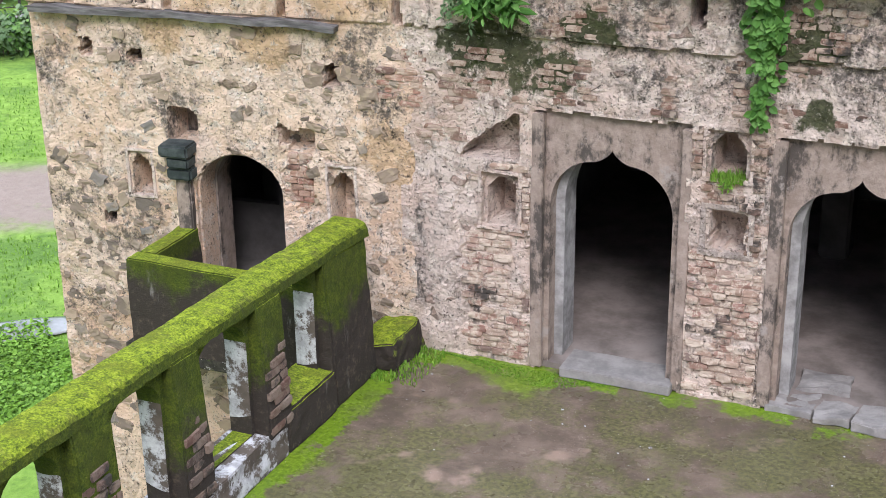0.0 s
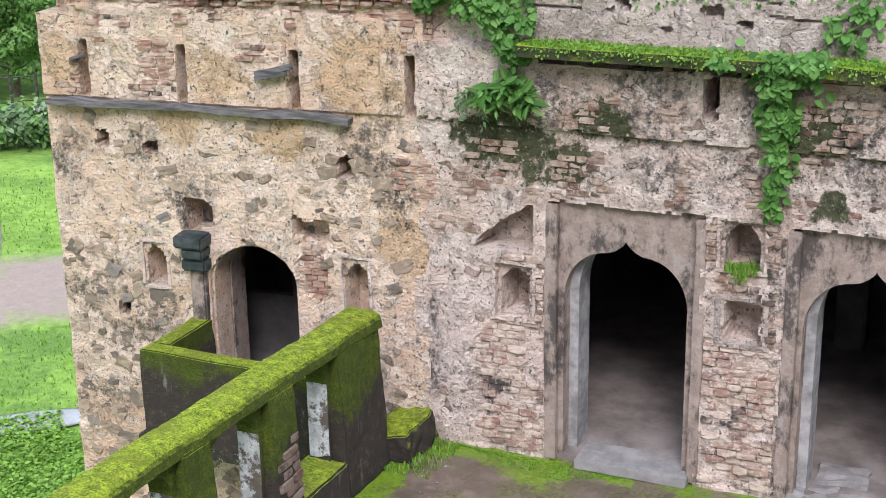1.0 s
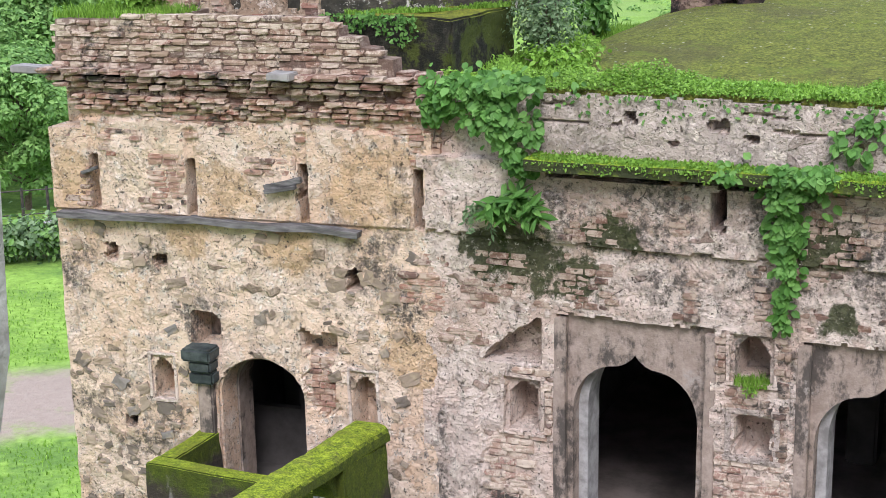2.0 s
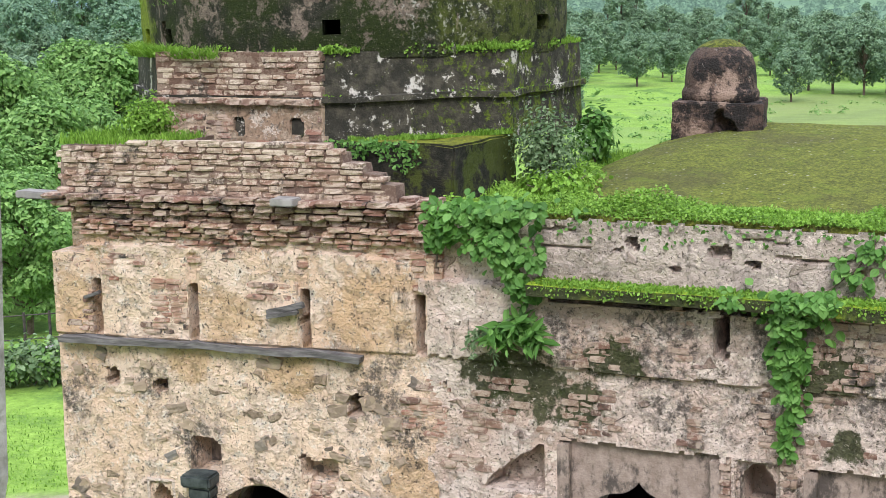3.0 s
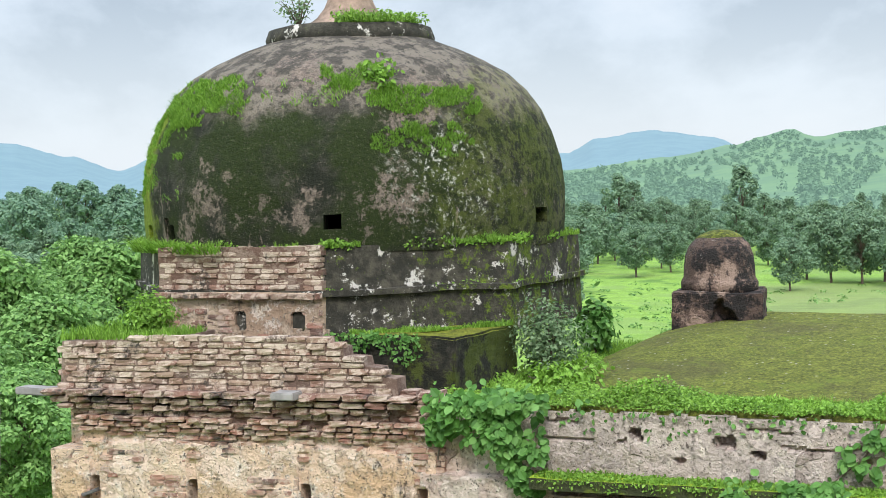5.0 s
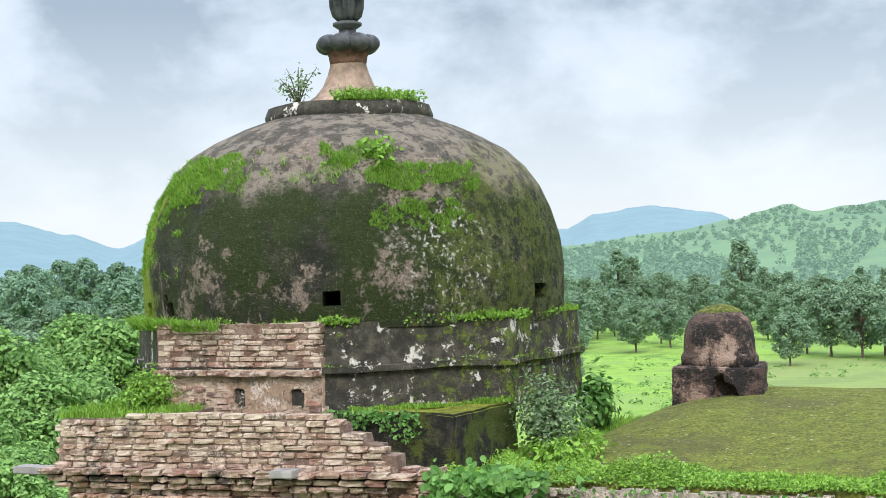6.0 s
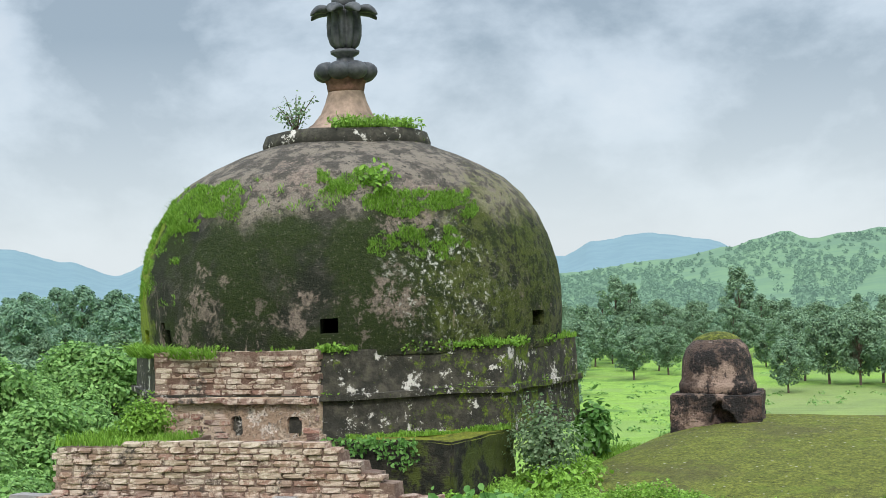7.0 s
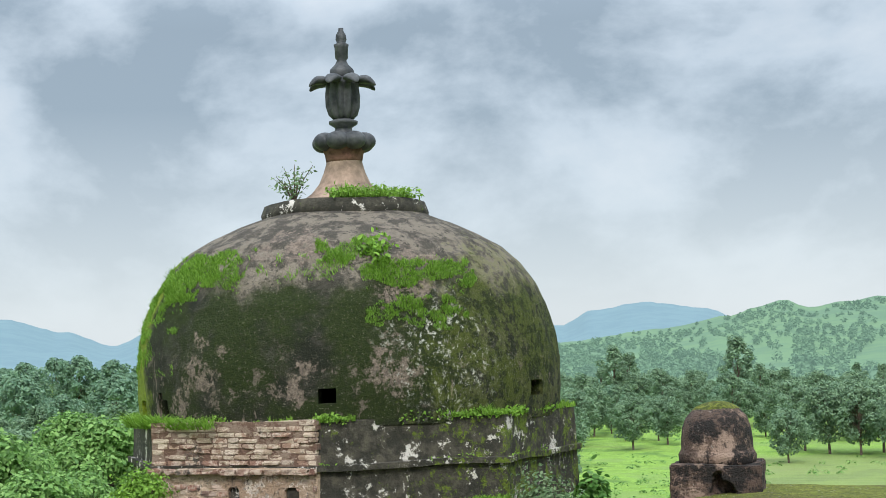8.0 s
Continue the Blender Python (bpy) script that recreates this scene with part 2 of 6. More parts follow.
# ---------- materials ----------
def make_wall(name, light, mid, stone_a, stone_b, stones, soot, pink, blots=(), mosses=(), warms=(), cracks=0.56, pit=0.59):
    """Weathered lime plaster over rubble: flaked coats, single bare stones, lichen speckle and soot runs."""
    m = Mat(name, 0.95)
    big, fine, grit = m.noi(0.9, 5), m.noi(5.5, 7, 0.7), m.noi(38, 3, 0.7)
    col = m.mix(m.span(big, 0.35, 0.66), light, mid)
    flake = m.span(m.noi(2.6, 9, 0.72), 0.50, 0.535)
    col = m.mix(flake, col, m.mix(fine, pink, light))
    lime = m.span(m.noi(7.5, 9, 0.78), 0.55, 0.585)
    col = m.mix(m.math("MULTIPLY", lime, 0.85), col, (0.80, 0.675, 0.56))
    warp = m.nt.nodes.new("ShaderNodeMix")
    warp.data_type = "VECTOR"
    warp.inputs[0].default_value = 0.16
    m.link(m.scaled(1, 1, 1.35), warp.inputs[4])
    wn = m.nt.nodes.new("ShaderNodeTexNoise")
    wn.inputs["Scale"].default_value = 3.5
    m.link(m.pos, wn.inputs["Vector"])
    m.link(wn.outputs["Color"], warp.inputs[5])
    wv = warp.outputs[1]
    edge = m.vor(6.2, "DISTANCE_TO_EDGE", vec=wv)
    rnd = m.vor(6.2, "F1", "Color", vec=wv)
    cell = m.ramp(rnd, (0.0, stone_a), (1.0, stone_b))
    pick = m.span(m.math("ADD", rnd, m.math("MULTIPLY", m.math("SUBTRACT", m.noi(1.1, 3), 0.5), 1.6)), stones, stones + 0.02)
    mask = m.math("MULTIPLY", m.span(edge, 0.05, 0.085), pick)
    col = m.mix(mask, col, m.mix(m.span(fine, 0.4, 0.7), cell, m.mix(0.4, cell, light)))
    for c, r in warms:
        col = m.mix(m.math("MULTIPLY", m.blob(c, r, 0.5, 0.9), 0.75), col, m.mix(fine, (0.50, 0.30, 0.15), (0.70, 0.48, 0.29)))
    crack = m.math("MULTIPLY", m.span(m.vor(2.9, "DISTANCE_TO_EDGE", vec=wv), 0.016, 0.006), m.span(m.noi(1.7, 5), cracks, cracks + 0.08))
    col = m.mix(m.math("MULTIPLY", crack, 0.85), col, (0.06, 0.045, 0.035))
    pits = m.span(m.noi(15, 7, 0.78), pit, pit + 0.035)
    col = m.mix(m.math("MULTIPLY", pits, 0.88), col, (0.11, 0.08, 0.06))
    runs = m.noi(1.0, 5, 0.7, m.scaled(3.2, 3.2, 0.55))
    speck = m.span(m.noi(12, 7, 0.8), 0.40, 0.58)
    dirt = m.span(runs, soot, soot + 0.12)
    for c, r in blots:
        dirt = m.math("MAXIMUM", dirt, m.blob(c, r, 0.8, 1.2))
    col = m.mix(m.math("MULTIPLY", m.math("MULTIPLY", dirt, speck), 0.88), col, (0.07, 0.062, 0.055))
    for c, r in mosses:
        col = m.mix(m.math("MULTIPLY", m.blob(c, r * 1.5, 0.35, 1.1), 0.92), col, m.ramp(grit, (0.3, (0.022, 0.032, 0.010)), (0.7, (0.06, 0.075, 0.018))))
    col = m.mix(m.math("MULTIPLY", m.span(m.noi(24, 6, 0.8), pit + 0.01, pit + 0.035), 0.7), col, (0.075, 0.055, 0.042))
    col = m.mix(m.math("MULTIPLY", m.span(m.noi(19, 6, 0.8), 0.59, 0.62), 0.6), col, (0.80, 0.71, 0.60))
    col = m.mix(m.span(grit, 0.62, 0.68), col, (0.11, 0.085, 0.066))
    h = m.math("ADD", m.math("MULTIPLY", fine, 1.3), m.math("ADD", m.math("MULTIPLY", grit, 0.6), m.math("MULTIPLY", mask, 0.55)))
    h = m.math("SUBTRACT", m.math("ADD", h, m.math("MULTIPLY", flake, 0.25)), m.math("MULTIPLY", pits, 0.4))
    return m.done(col, h, 1.0, 0.055)


MAT_TOWER = make_wall("cream_plaster_rubble", (0.79, 0.595, 0.44), (0.66, 0.445, 0.305), (0.13, 0.11, 0.095), (0.32, 0.235, 0.165), 0.93, 0.60, (0.71, 0.545, 0.435),
                      blots=(((-6.07, 11.64, 2.71), 0.55), ((-5.75, 11.68, 2.35), 0.4), ((-8.3, 11.4, 2.65), 0.35), ((-8.5, 11.4, 0.95), 0.6), ((-9.1, 11.33, 1.2), 0.55), ((-9.2, 11.3, 2.5), 0.35), ((-7.9, 11.42, 2.1), 0.35), ((-8.9, 11.3, 0.0), 0.5)),
                      warms=(((-6.05, 11.6, 3.5), 0.5), ((-7.97, 11.42, 2.92), 0.3), ((-6.9, 11.55, 2.9), 0.35), ((-5.7, 11.68, 1.9), 0.35), ((-9.1, 11.3, 3.4), 0.35), ((-7.5, 11.5, 3.4), 0.35)), cracks=0.66)
MAT_FACADE = make_wall("pinkish_plaster_rubble", (0.70, 0.555, 0.465), (0.585, 0.425, 0.34), (0.19, 0.15, 0.125), (0.40, 0.28, 0.22), 0.95, 0.555, (0.70, 0.575, 0.49), pit=0.594,
                       blots=(((-5.55, 11.7, 0.75), 0.35), ((-4.3, 11.7, 3.45), 0.35), ((-2.6, 11.7, 2.9), 0.4), ((-1.6, 11.7, 3.0), 0.5), ((-3.4, 11.62, 3.45), 0.6), ((-2.4, 11.62, 3.5), 0.5), ((-1.6, 11.62, 3.35), 0.55), ((-3.2, 11.7, 2.85), 0.5), ((-2.6, 11.7, 2.3), 0.3)),
                       mosses=(((-3.83, 11.65, 3.25), 0.17), ((-2.0, 11.65, 3.29), 0.2), ((-4.59, 11.7, 2.98), 0.25), ((-4.13, 11.7, 2.80), 0.17), ((-4.96, 11.7, 2.98), 0.18), ((-1.94, 11.7, 2.70), 0.11)))
MAT_PARAPET = make_wall("pale_parapet_plaster", (0.57, 0.465, 0.395), (0.46, 0.36, 0.295), (0.22, 0.18, 0.15), (0.36, 0.28, 0.23), 0.96, 0.60, (0.45, 0.36, 0.31), cracks=0.60)


def make_brick(name, joined=False, tone=1.0, limed=0.7, hue=(1.0, 1.0, 1.0)):
    m = Mat(name, 0.95)
    r = m.island() if joined else m.rand()
    col = m.ramp(r, *((q, tuple(tone * v * w for v, w in zip(c, hue))) for q, c in ((0.0, (0.33, 0.18, 0.14)), (0.3, (0.40, 0.26, 0.195)), (0.6, (0.47, 0.35, 0.27)), (0.85, (0.35, 0.22, 0.175)), (1.0, (0.17, 0.12, 0.10)))))
    lime = m.span(m.noi(7, 8, 0.8), 0.47, 0.54)
    col = m.mix(m.math("MULTIPLY", lime, limed), col, (0.60, 0.485, 0.385))
    col = m.mix(m.span(m.noi(2.6, 6, 0.75), 0.55, 0.66), col, (0.065, 0.055, 0.047))
    return m.done(col, m.noi(45, 4, 0.7), 0.9, 0.02)


MAT_BRICK = make_brick("worn_thin_brick", False, 1.0, 0.93, (0.97, 1.0, 1.0))
MAT_BRICK_JOINED = make_brick("worn_thin_brick_rubble", True, 1.05, 0.85)
MAT_BRICK_OLD = make_brick("sooty_old_brick", False, 0.58, 0.5, (1.03, 0.97, 0.92))
MAT_BRICK_RED = make_brick("reddish_thin_brick", False, 0.78, 0.55, (1.08, 0.93, 0.86))
MAT_BRICK_PALE = make_brick("limed_parapet_brick", False, 0.80, 0.62, (0.97, 1.0, 0.95))
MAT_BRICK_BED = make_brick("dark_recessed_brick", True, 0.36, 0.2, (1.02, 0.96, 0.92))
MAT_BRICK_DARK = make_brick("damp_purple_brick", False, 0.42, 0.15)
MAT_MORTAR = make_wall("brown_lime_mortar", (0.54, 0.40, 0.285), (0.38, 0.26, 0.175), (0.17, 0.12, 0.09), (0.30, 0.21, 0.15), 0.9, 0.55, (0.52, 0.39, 0.28))


def make_stone():
    m = Mat("rubble_stone", 0.9)
    col = m.ramp(m.rand(), (0.0, (0.14, 0.115, 0.095)), (0.4, (0.23, 0.175, 0.13)), (0.75, (0.36, 0.27, 0.19)), (1.0, (0.17, 0.155, 0.14)))
    col = m.mix(m.span(m.noi(9, 4), 0.5, 0.7), col, (0.36, 0.28, 0.19))
    return m.done(col, m.noi(30, 4), 0.7, 0.02)


MAT_STONE = make_stone()


def make_moss(name, a, b, c, dark, cover):
    """Bright moss that thins out to black lime wash."""
    m = Mat(name, 1.0)
    f1, f2 = m.noi(3.0, 6, 0.7), m.math("ADD", m.math("MULTIPLY", m.noi(22, 5, 0.75), 0.6), m.math("MULTIPLY", m.noi(2.2, 7, 0.75), 0.4))
    col = m.ramp(f2, (0.43, a), (0.5, b), (0.57, c))
    top = m.math("ADD", m.math("MULTIPLY", m.up(), 0.45), m.math("MULTIPLY", f1, 0.9))
    col = m.mix(m.span(top, cover, cover + 0.25), dark, col)
    col = m.mix(m.span(m.noi(60, 2), 0.64, 0.72), col, m.mix(0.5, col, (0.25, 0.25, 0.12)))
    return m.done(col, m.math("ADD", f2, m.math("MULTIPLY", m.noi(80, 3), 0.5)), 1.0, 0.03)


MAT_MOSS = make_moss("rail_moss", (0.10, 0.17, 0.012), (0.21, 0.30, 0.016), (0.30, 0.38, 0.03), (0.045, 0.05, 0.022), 0.42)
MAT_MOSS_DULL = make_moss("dull_moss", (0.045, 0.055, 0.012), (0.10, 0.115, 0.018), (0.19, 0.195, 0.03), (0.035, 0.032, 0.022), 0.45)


def make_roof():
    """Old lime roof under a thin olive moss, with pale grit and darker damp patches."""
    m = Mat("olive_roof_moss", 1.0)
    f1, f2, f3 = m.noi(0.8, 8, 0.72), m.noi(5.5, 8, 0.76), m.noi(30, 5, 0.75)
    col = m.ramp(m.math("ADD", m.math("MULTIPLY", f2, 0.35), m.math("MULTIPLY", f3, 0.65)), (0.37, (0.05, 0.055, 0.015)), (0.50, (0.15, 0.168, 0.03)), (0.62, (0.30, 0.32, 0.055)))
    col = m.mix(m.math("MULTIPLY", m.span(f1, 0.48, 0.60), 0.6), col, m.mix(f3, (0.055, 0.05, 0.022), (0.16, 0.14, 0.055)))
    col = m.mix(m.math("MULTIPLY", m.span(m.noi(2.1, 7, 0.75), 0.55, 0.63), 0.6), col, m.mix(f3, (0.10, 0.15, 0.02), (0.24, 0.29, 0.04)))
    grit = m.math("MULTIPLY", m.span(m.vor(9), 0.15, 0.10), m.span(m.noi(1.7, 4), 0.42, 0.52))
    col = m.mix(grit, col, (0.42, 0.39, 0.30))
    return m.done(col, m.math("ADD", m.math("MULTIPLY", f2, 1.5), f3), 1.0, 0.05)


MAT_ROOF = make_roof()


def make_rail():
    m = Mat("mossy_rail_lime", 1.0)
    f1, f2, f3 = m.noi(2.0, 6, 0.7), m.noi(14, 5, 0.7), m.noi(60, 3)
    moss = m.ramp(m.math("ADD", m.math("MULTIPLY", f2, 0.5), m.math("MULTIPLY", f3, 0.5)), (0.36, (0.035, 0.055, 0.005)), (0.46, (0.115, 0.155, 0.010)), (0.56, (0.23, 0.285, 0.016)), (0.66, (0.37, 0.41, 0.045)))
    moss = m.mix(m.math("MULTIPLY", m.span(m.noi(5, 6, 0.75), 0.52, 0.62), 0.7), moss, m.mix(0.5, moss, (0.10, 0.085, 0.03)))
    moss = m.mix(m.math("MULTIPLY", m.span(m.noi(1.4, 8, 0.75), 0.50, 0.60), 0.65), moss, m.mix(f3, (0.06, 0.075, 0.008), (0.17, 0.18, 0.015)))
    lime = m.mix(m.span(m.noi(1.7, 5, 0.7, m.scaled(2.5, 2.5, 0.6)), 0.62, 0.74), (0.04, 0.032, 0.025), (0.22, 0.20, 0.185))
    lime = m.mix(m.span(f2, 0.5, 0.75), lime, (0.1, 0.075, 0.055))
    side = m.math("ADD", m.math("MULTIPLY", f1, 0.9), m.math("MULTIPLY", m.span(m.axis(2), 0.35, 1.5), 0.44))
    side = m.mix(m.span(side, 0.53, 0.72), lime, m.mix(0.72, moss, (0.022, 0.034, 0.006)))
    col = m.mix(m.span(m.math("ADD", m.up(), m.math("MULTIPLY", f1, 0.4)), 0.45, 0.85), side, moss)
    return m.done(col, m.math("ADD", f2, f3), 0.8, 0.018)


MAT_RAIL = make_rail()


def make_soot():
    m = Mat("sooty_arch_plaster", 0.92)
    f1, f2 = m.noi(1.5, 9, 0.75, m.scaled(1.7, 1.7, 1.0)), m.noi(9, 7, 0.7)
    col = m.mix(m.span(f2, 0.35, 0.7), (0.25, 0.19, 0.152), (0.37, 0.29, 0.24))
    col = m.mix(m.math("MULTIPLY", m.span(f1, 0.495, 0.60), 0.85), col, (0.045, 0.04, 0.035))
    col = m.mix(m.span(m.noi(3, 6, 0.7), 0.58, 0.66), col, (0.33, 0.28, 0.245))
    return m.done(col, m.noi(30, 4), 0.5, 0.015)


MAT_SOOT = make_soot()


def make_black_lime():
    m = Mat("blackened_lime_with_moss", 0.95)
    f1, f2, f3 = m.noi(1.6, 6, 0.7), m.noi(8, 5, 0.7), m.noi(45, 3)
    col = m.mix(m.span(f2, 0.4, 0.7), (0.028, 0.026, 0.020), (0.078, 0.068, 0.050))
    col = m.mix(m.span(m.noi(4.2, 8, 0.8), 0.572, 0.59), col, (0.50, 0.46, 0.41))
    moss = m.ramp(f3, (0.3, (0.045, 0.065, 0.008)), (0.7, (0.13, 0.17, 0.02)))
    col = m.mix(m.span(m.math("ADD", m.noi(6, 8, 0.8), m.math("MULTIPLY", m.span(m.axis(0), -7.0, -5.2), 0.12)), 0.60, 0.67), col, moss)
    return m.done(col, m.math("ADD", f2, f3), 0.7, 0.02)


MAT_BLACK = make_black_lime()


def make_plinth():
    """Blackened lime whose flat top and edges carry yellow-green moss."""
    m = Mat("mossy_black_plinth", 1.0)
    f2, f3 = m.noi(6, 8, 0.76), m.noi(40, 4, 0.7)
    side = m.mix(m.span(f2, 0.42, 0.62), (0.016, 0.016, 0.011), (0.05, 0.045, 0.032))
    side = m.mix(m.math("MULTIPLY", m.span(m.math("ADD", m.noi(3, 7, 0.75), m.math("MULTIPLY", m.span(m.axis(1), 12.4, 13.6), 0.14)), 0.53, 0.62), 0.8), side, m.mix(f3, (0.035, 0.05, 0.008), (0.10, 0.125, 0.016)))
    top = m.ramp(m.math("ADD", m.math("MULTIPLY", f2, 0.6), m.math("MULTIPLY", f3, 0.4)), (0.40, (0.05, 0.055, 0.01)), (0.52, (0.15, 0.16, 0.016)), (0.62, (0.26, 0.27, 0.025)))
    return m.done(m.mix(m.span(m.up(), 0.3, 0.75), side, top), m.math("ADD", f2, f3), 0.9, 0.03)


MAT_PLINTH = make_plinth()


def make_dome():
    """Old dome: black lichen band with moss, pinkish bare render, and a greyer crown."""
    m = Mat("lichened_dome_render", 0.95)
    f1, f2, f3, f4 = m.noi(0.9, 6, 0.65), m.noi(4.0, 8, 0.74), m.noi(26, 5, 0.75), m.noi(70, 3)
    z, x = m.axis(2), m.axis(0)
    zz = m.math("ADD", z, m.math("MULTIPLY", m.math("SUBTRACT", m.noi(1.6, 6, 0.7), 0.5), 1.1))
    crown = m.mix(m.span(f2, 0.44, 0.56), (0.07, 0.06, 0.048), (0.20, 0.165, 0.13))
    crown = m.mix(m.span(m.noi(11, 6, 0.8), 0.55, 0.6), crown, (0.05, 0.044, 0.034))
    dark = m.mix(m.span(f2, 0.45, 0.62), (0.017, 0.018, 0.011), (0.052, 0.047, 0.036))
    dark = m.mix(m.span(f1, 0.40, 0.55), dark, m.ramp(f3, (0.3, (0.012, 0.018, 0.004)), (0.7, (0.032, 0.045, 0.009))))
    col = m.mix(m.span(zz, 6.95, 7.2), dark, crown)
    streak = m.span(m.noi(1.0, 6, 0.75, m.scaled(4, 4, 1.1)), 0.60, 0.64)
    bare = m.math("MULTIPLY", streak, m.span(z, 6.6, 6.2))
    for c, r in (((-8.29, 12.54, 6.25), 0.30), ((-6.43, 12.99, 6.24), 0.30), ((-7.29, 12.57, 6.05), 0.17), ((-7.18, 12.59, 6.3), 0.10), ((-6.38, 13.24, 6.98), 0.26), ((-8.6, 12.6, 6.0), 0.2), ((-6.46, 13.5, 7.37), 0.22), ((-7.5, 13.05, 7.46), 0.35)):
        bare = m.math("MAXIMUM", bare, m.math("MULTIPLY", m.blob(c, r * 0.95, 0.5, 1.9), m.span(m.noi(9, 8, 0.8), 0.44, 0.50)))
    col = m.mix(bare, col, m.mix(m.span(f3, 0.4, 0.65), (0.13, 0.10, 0.08), (0.27, 0.205, 0.165)))
    speck = m.math("MULTIPLY", m.span(m.noi(15, 7, 0.85), 0.555, 0.585), m.blob((-6.0, 13.4, 6.35), 0.85, 0.7))
    soft_bare = m.math("MULTIPLY", m.span(m.noi(5, 9, 0.8), 0.572, 0.592), m.span(zz, 6.7, 6.2))
    col = m.mix(m.math("MULTIPLY", soft_bare, 0.8), col, m.mix(f3, (0.09, 0.07, 0.056), (0.24, 0.185, 0.15)))
    col = m.mix(speck, col, (0.55, 0.52, 0.46))
    left = m.math("ADD", m.math("MULTIPLY", m.span(x, -8.6, -9.9), 0.44), m.math("MULTIPLY", f1, 0.75))
    moss = m.ramp(f3, (0.28, (0.07, 0.10, 0.008)), (0.5, (0.15, 0.20, 0.014)), (0.72, (0.25, 0.31, 0.03)))
    col = m.mix(m.span(m.math("ADD", left, m.math("MULTIPLY", f2, 0.16)), 0.62, 0.72), col, moss)
    rightm = m.math("ADD", m.math("MULTIPLY", m.span(x, -6.9, -5.9), 0.20), m.math("MULTIPLY", m.noi(8, 8, 0.8), 0.8))
    col = m.mix(m.math("MULTIPLY", m.span(rightm, 0.56, 0.62), 0.36), col, m.mix(0.4, moss, (0.12, 0.10, 0.04)))
    col = m.mix(m.span(f4, 0.62, 0.70), col, m.mix(0.5, col, (0.4, 0.36, 0.27)))
    return m.done(col, m.math("ADD", m.math("MULTIPLY", f2, 1.4), m.math("ADD", f3, m.math("MULTIPLY", f4, 0.5))), 0.9, 0.035)


MAT_DOME = make_dome()


def make_terrace():
    m = Mat("mossy_terrace_mud", 0.75)
    f1, f2, f3, f4 = m.noi(0.75, 6, 0.65), m.noi(3.2, 6, 0.7), m.noi(24, 5, 0.7), m.noi(90, 2)
    col = m.mix(m.span(m.noi(2.4, 9, 0.74), 0.40, 0.62), (0.108, 0.080, 0.060), (0.185, 0.135, 0.104))
    col = m.mix(m.math("MULTIPLY", m.span(m.noi(0.9, 9, 0.72), 0.43, 0.55), 0.75), col, m.mix(m.span(f3, 0.4, 0.6), (0.06, 0.062, 0.026), (0.14, 0.14, 0.05)))
    col = m.mix(m.span(m.noi(1.5, 4), 0.60, 0.72), col, (0.27, 0.19, 0.145))
    x, y = m.axis(0), m.axis(1)
    rim = m.math("MAXIMUM", m.span(y, 11.1, 11.65), m.span(x, -5.15, -5.6))
    rim = m.math("ADD", m.math("MULTIPLY", rim, 0.22), m.math("MULTIPLY", m.noi(1.6, 9, 0.74), 0.8))
    col = m.mix(m.span(rim, 0.55, 0.60), col, m.ramp(f3, (0.3, (0.06, 0.11, 0.008)), (0.7, (0.19, 0.29, 0.02))))
    for c, r in (((-4.3, 11.48, 0.0), 0.42), ((-4.75, 11.55, 0.0), 0.25), ((-5.5, 10.35, 0.0), 0.25), ((-5.5, 9.4, 0.0), 0.28)):
        col = m.mix(m.math("MULTIPLY", m.blob(c, r, 0.6, 0.8), 0.85), col, m.ramp(f3, (0.35, (0.075, 0.125, 0.010)), (0.65, (0.20, 0.30, 0.022))))
    col = m.mix(m.math("MULTIPLY", m.span(m.noi(0.5, 6, 0.7), 0.5, 0.62), 0.45), col, (0.075, 0.058, 0.045))
    col = m.mix(m.span(f4, 0.69, 0.73), col, (0.5, 0.45, 0.38))
    return m.done(col, m.math("ADD", f2, m.math("MULTIPLY", f3, 0.6)), 0.45, 0.02, m.span(f1, 0.3, 0.9))


MAT_TERRACE = make_terrace()


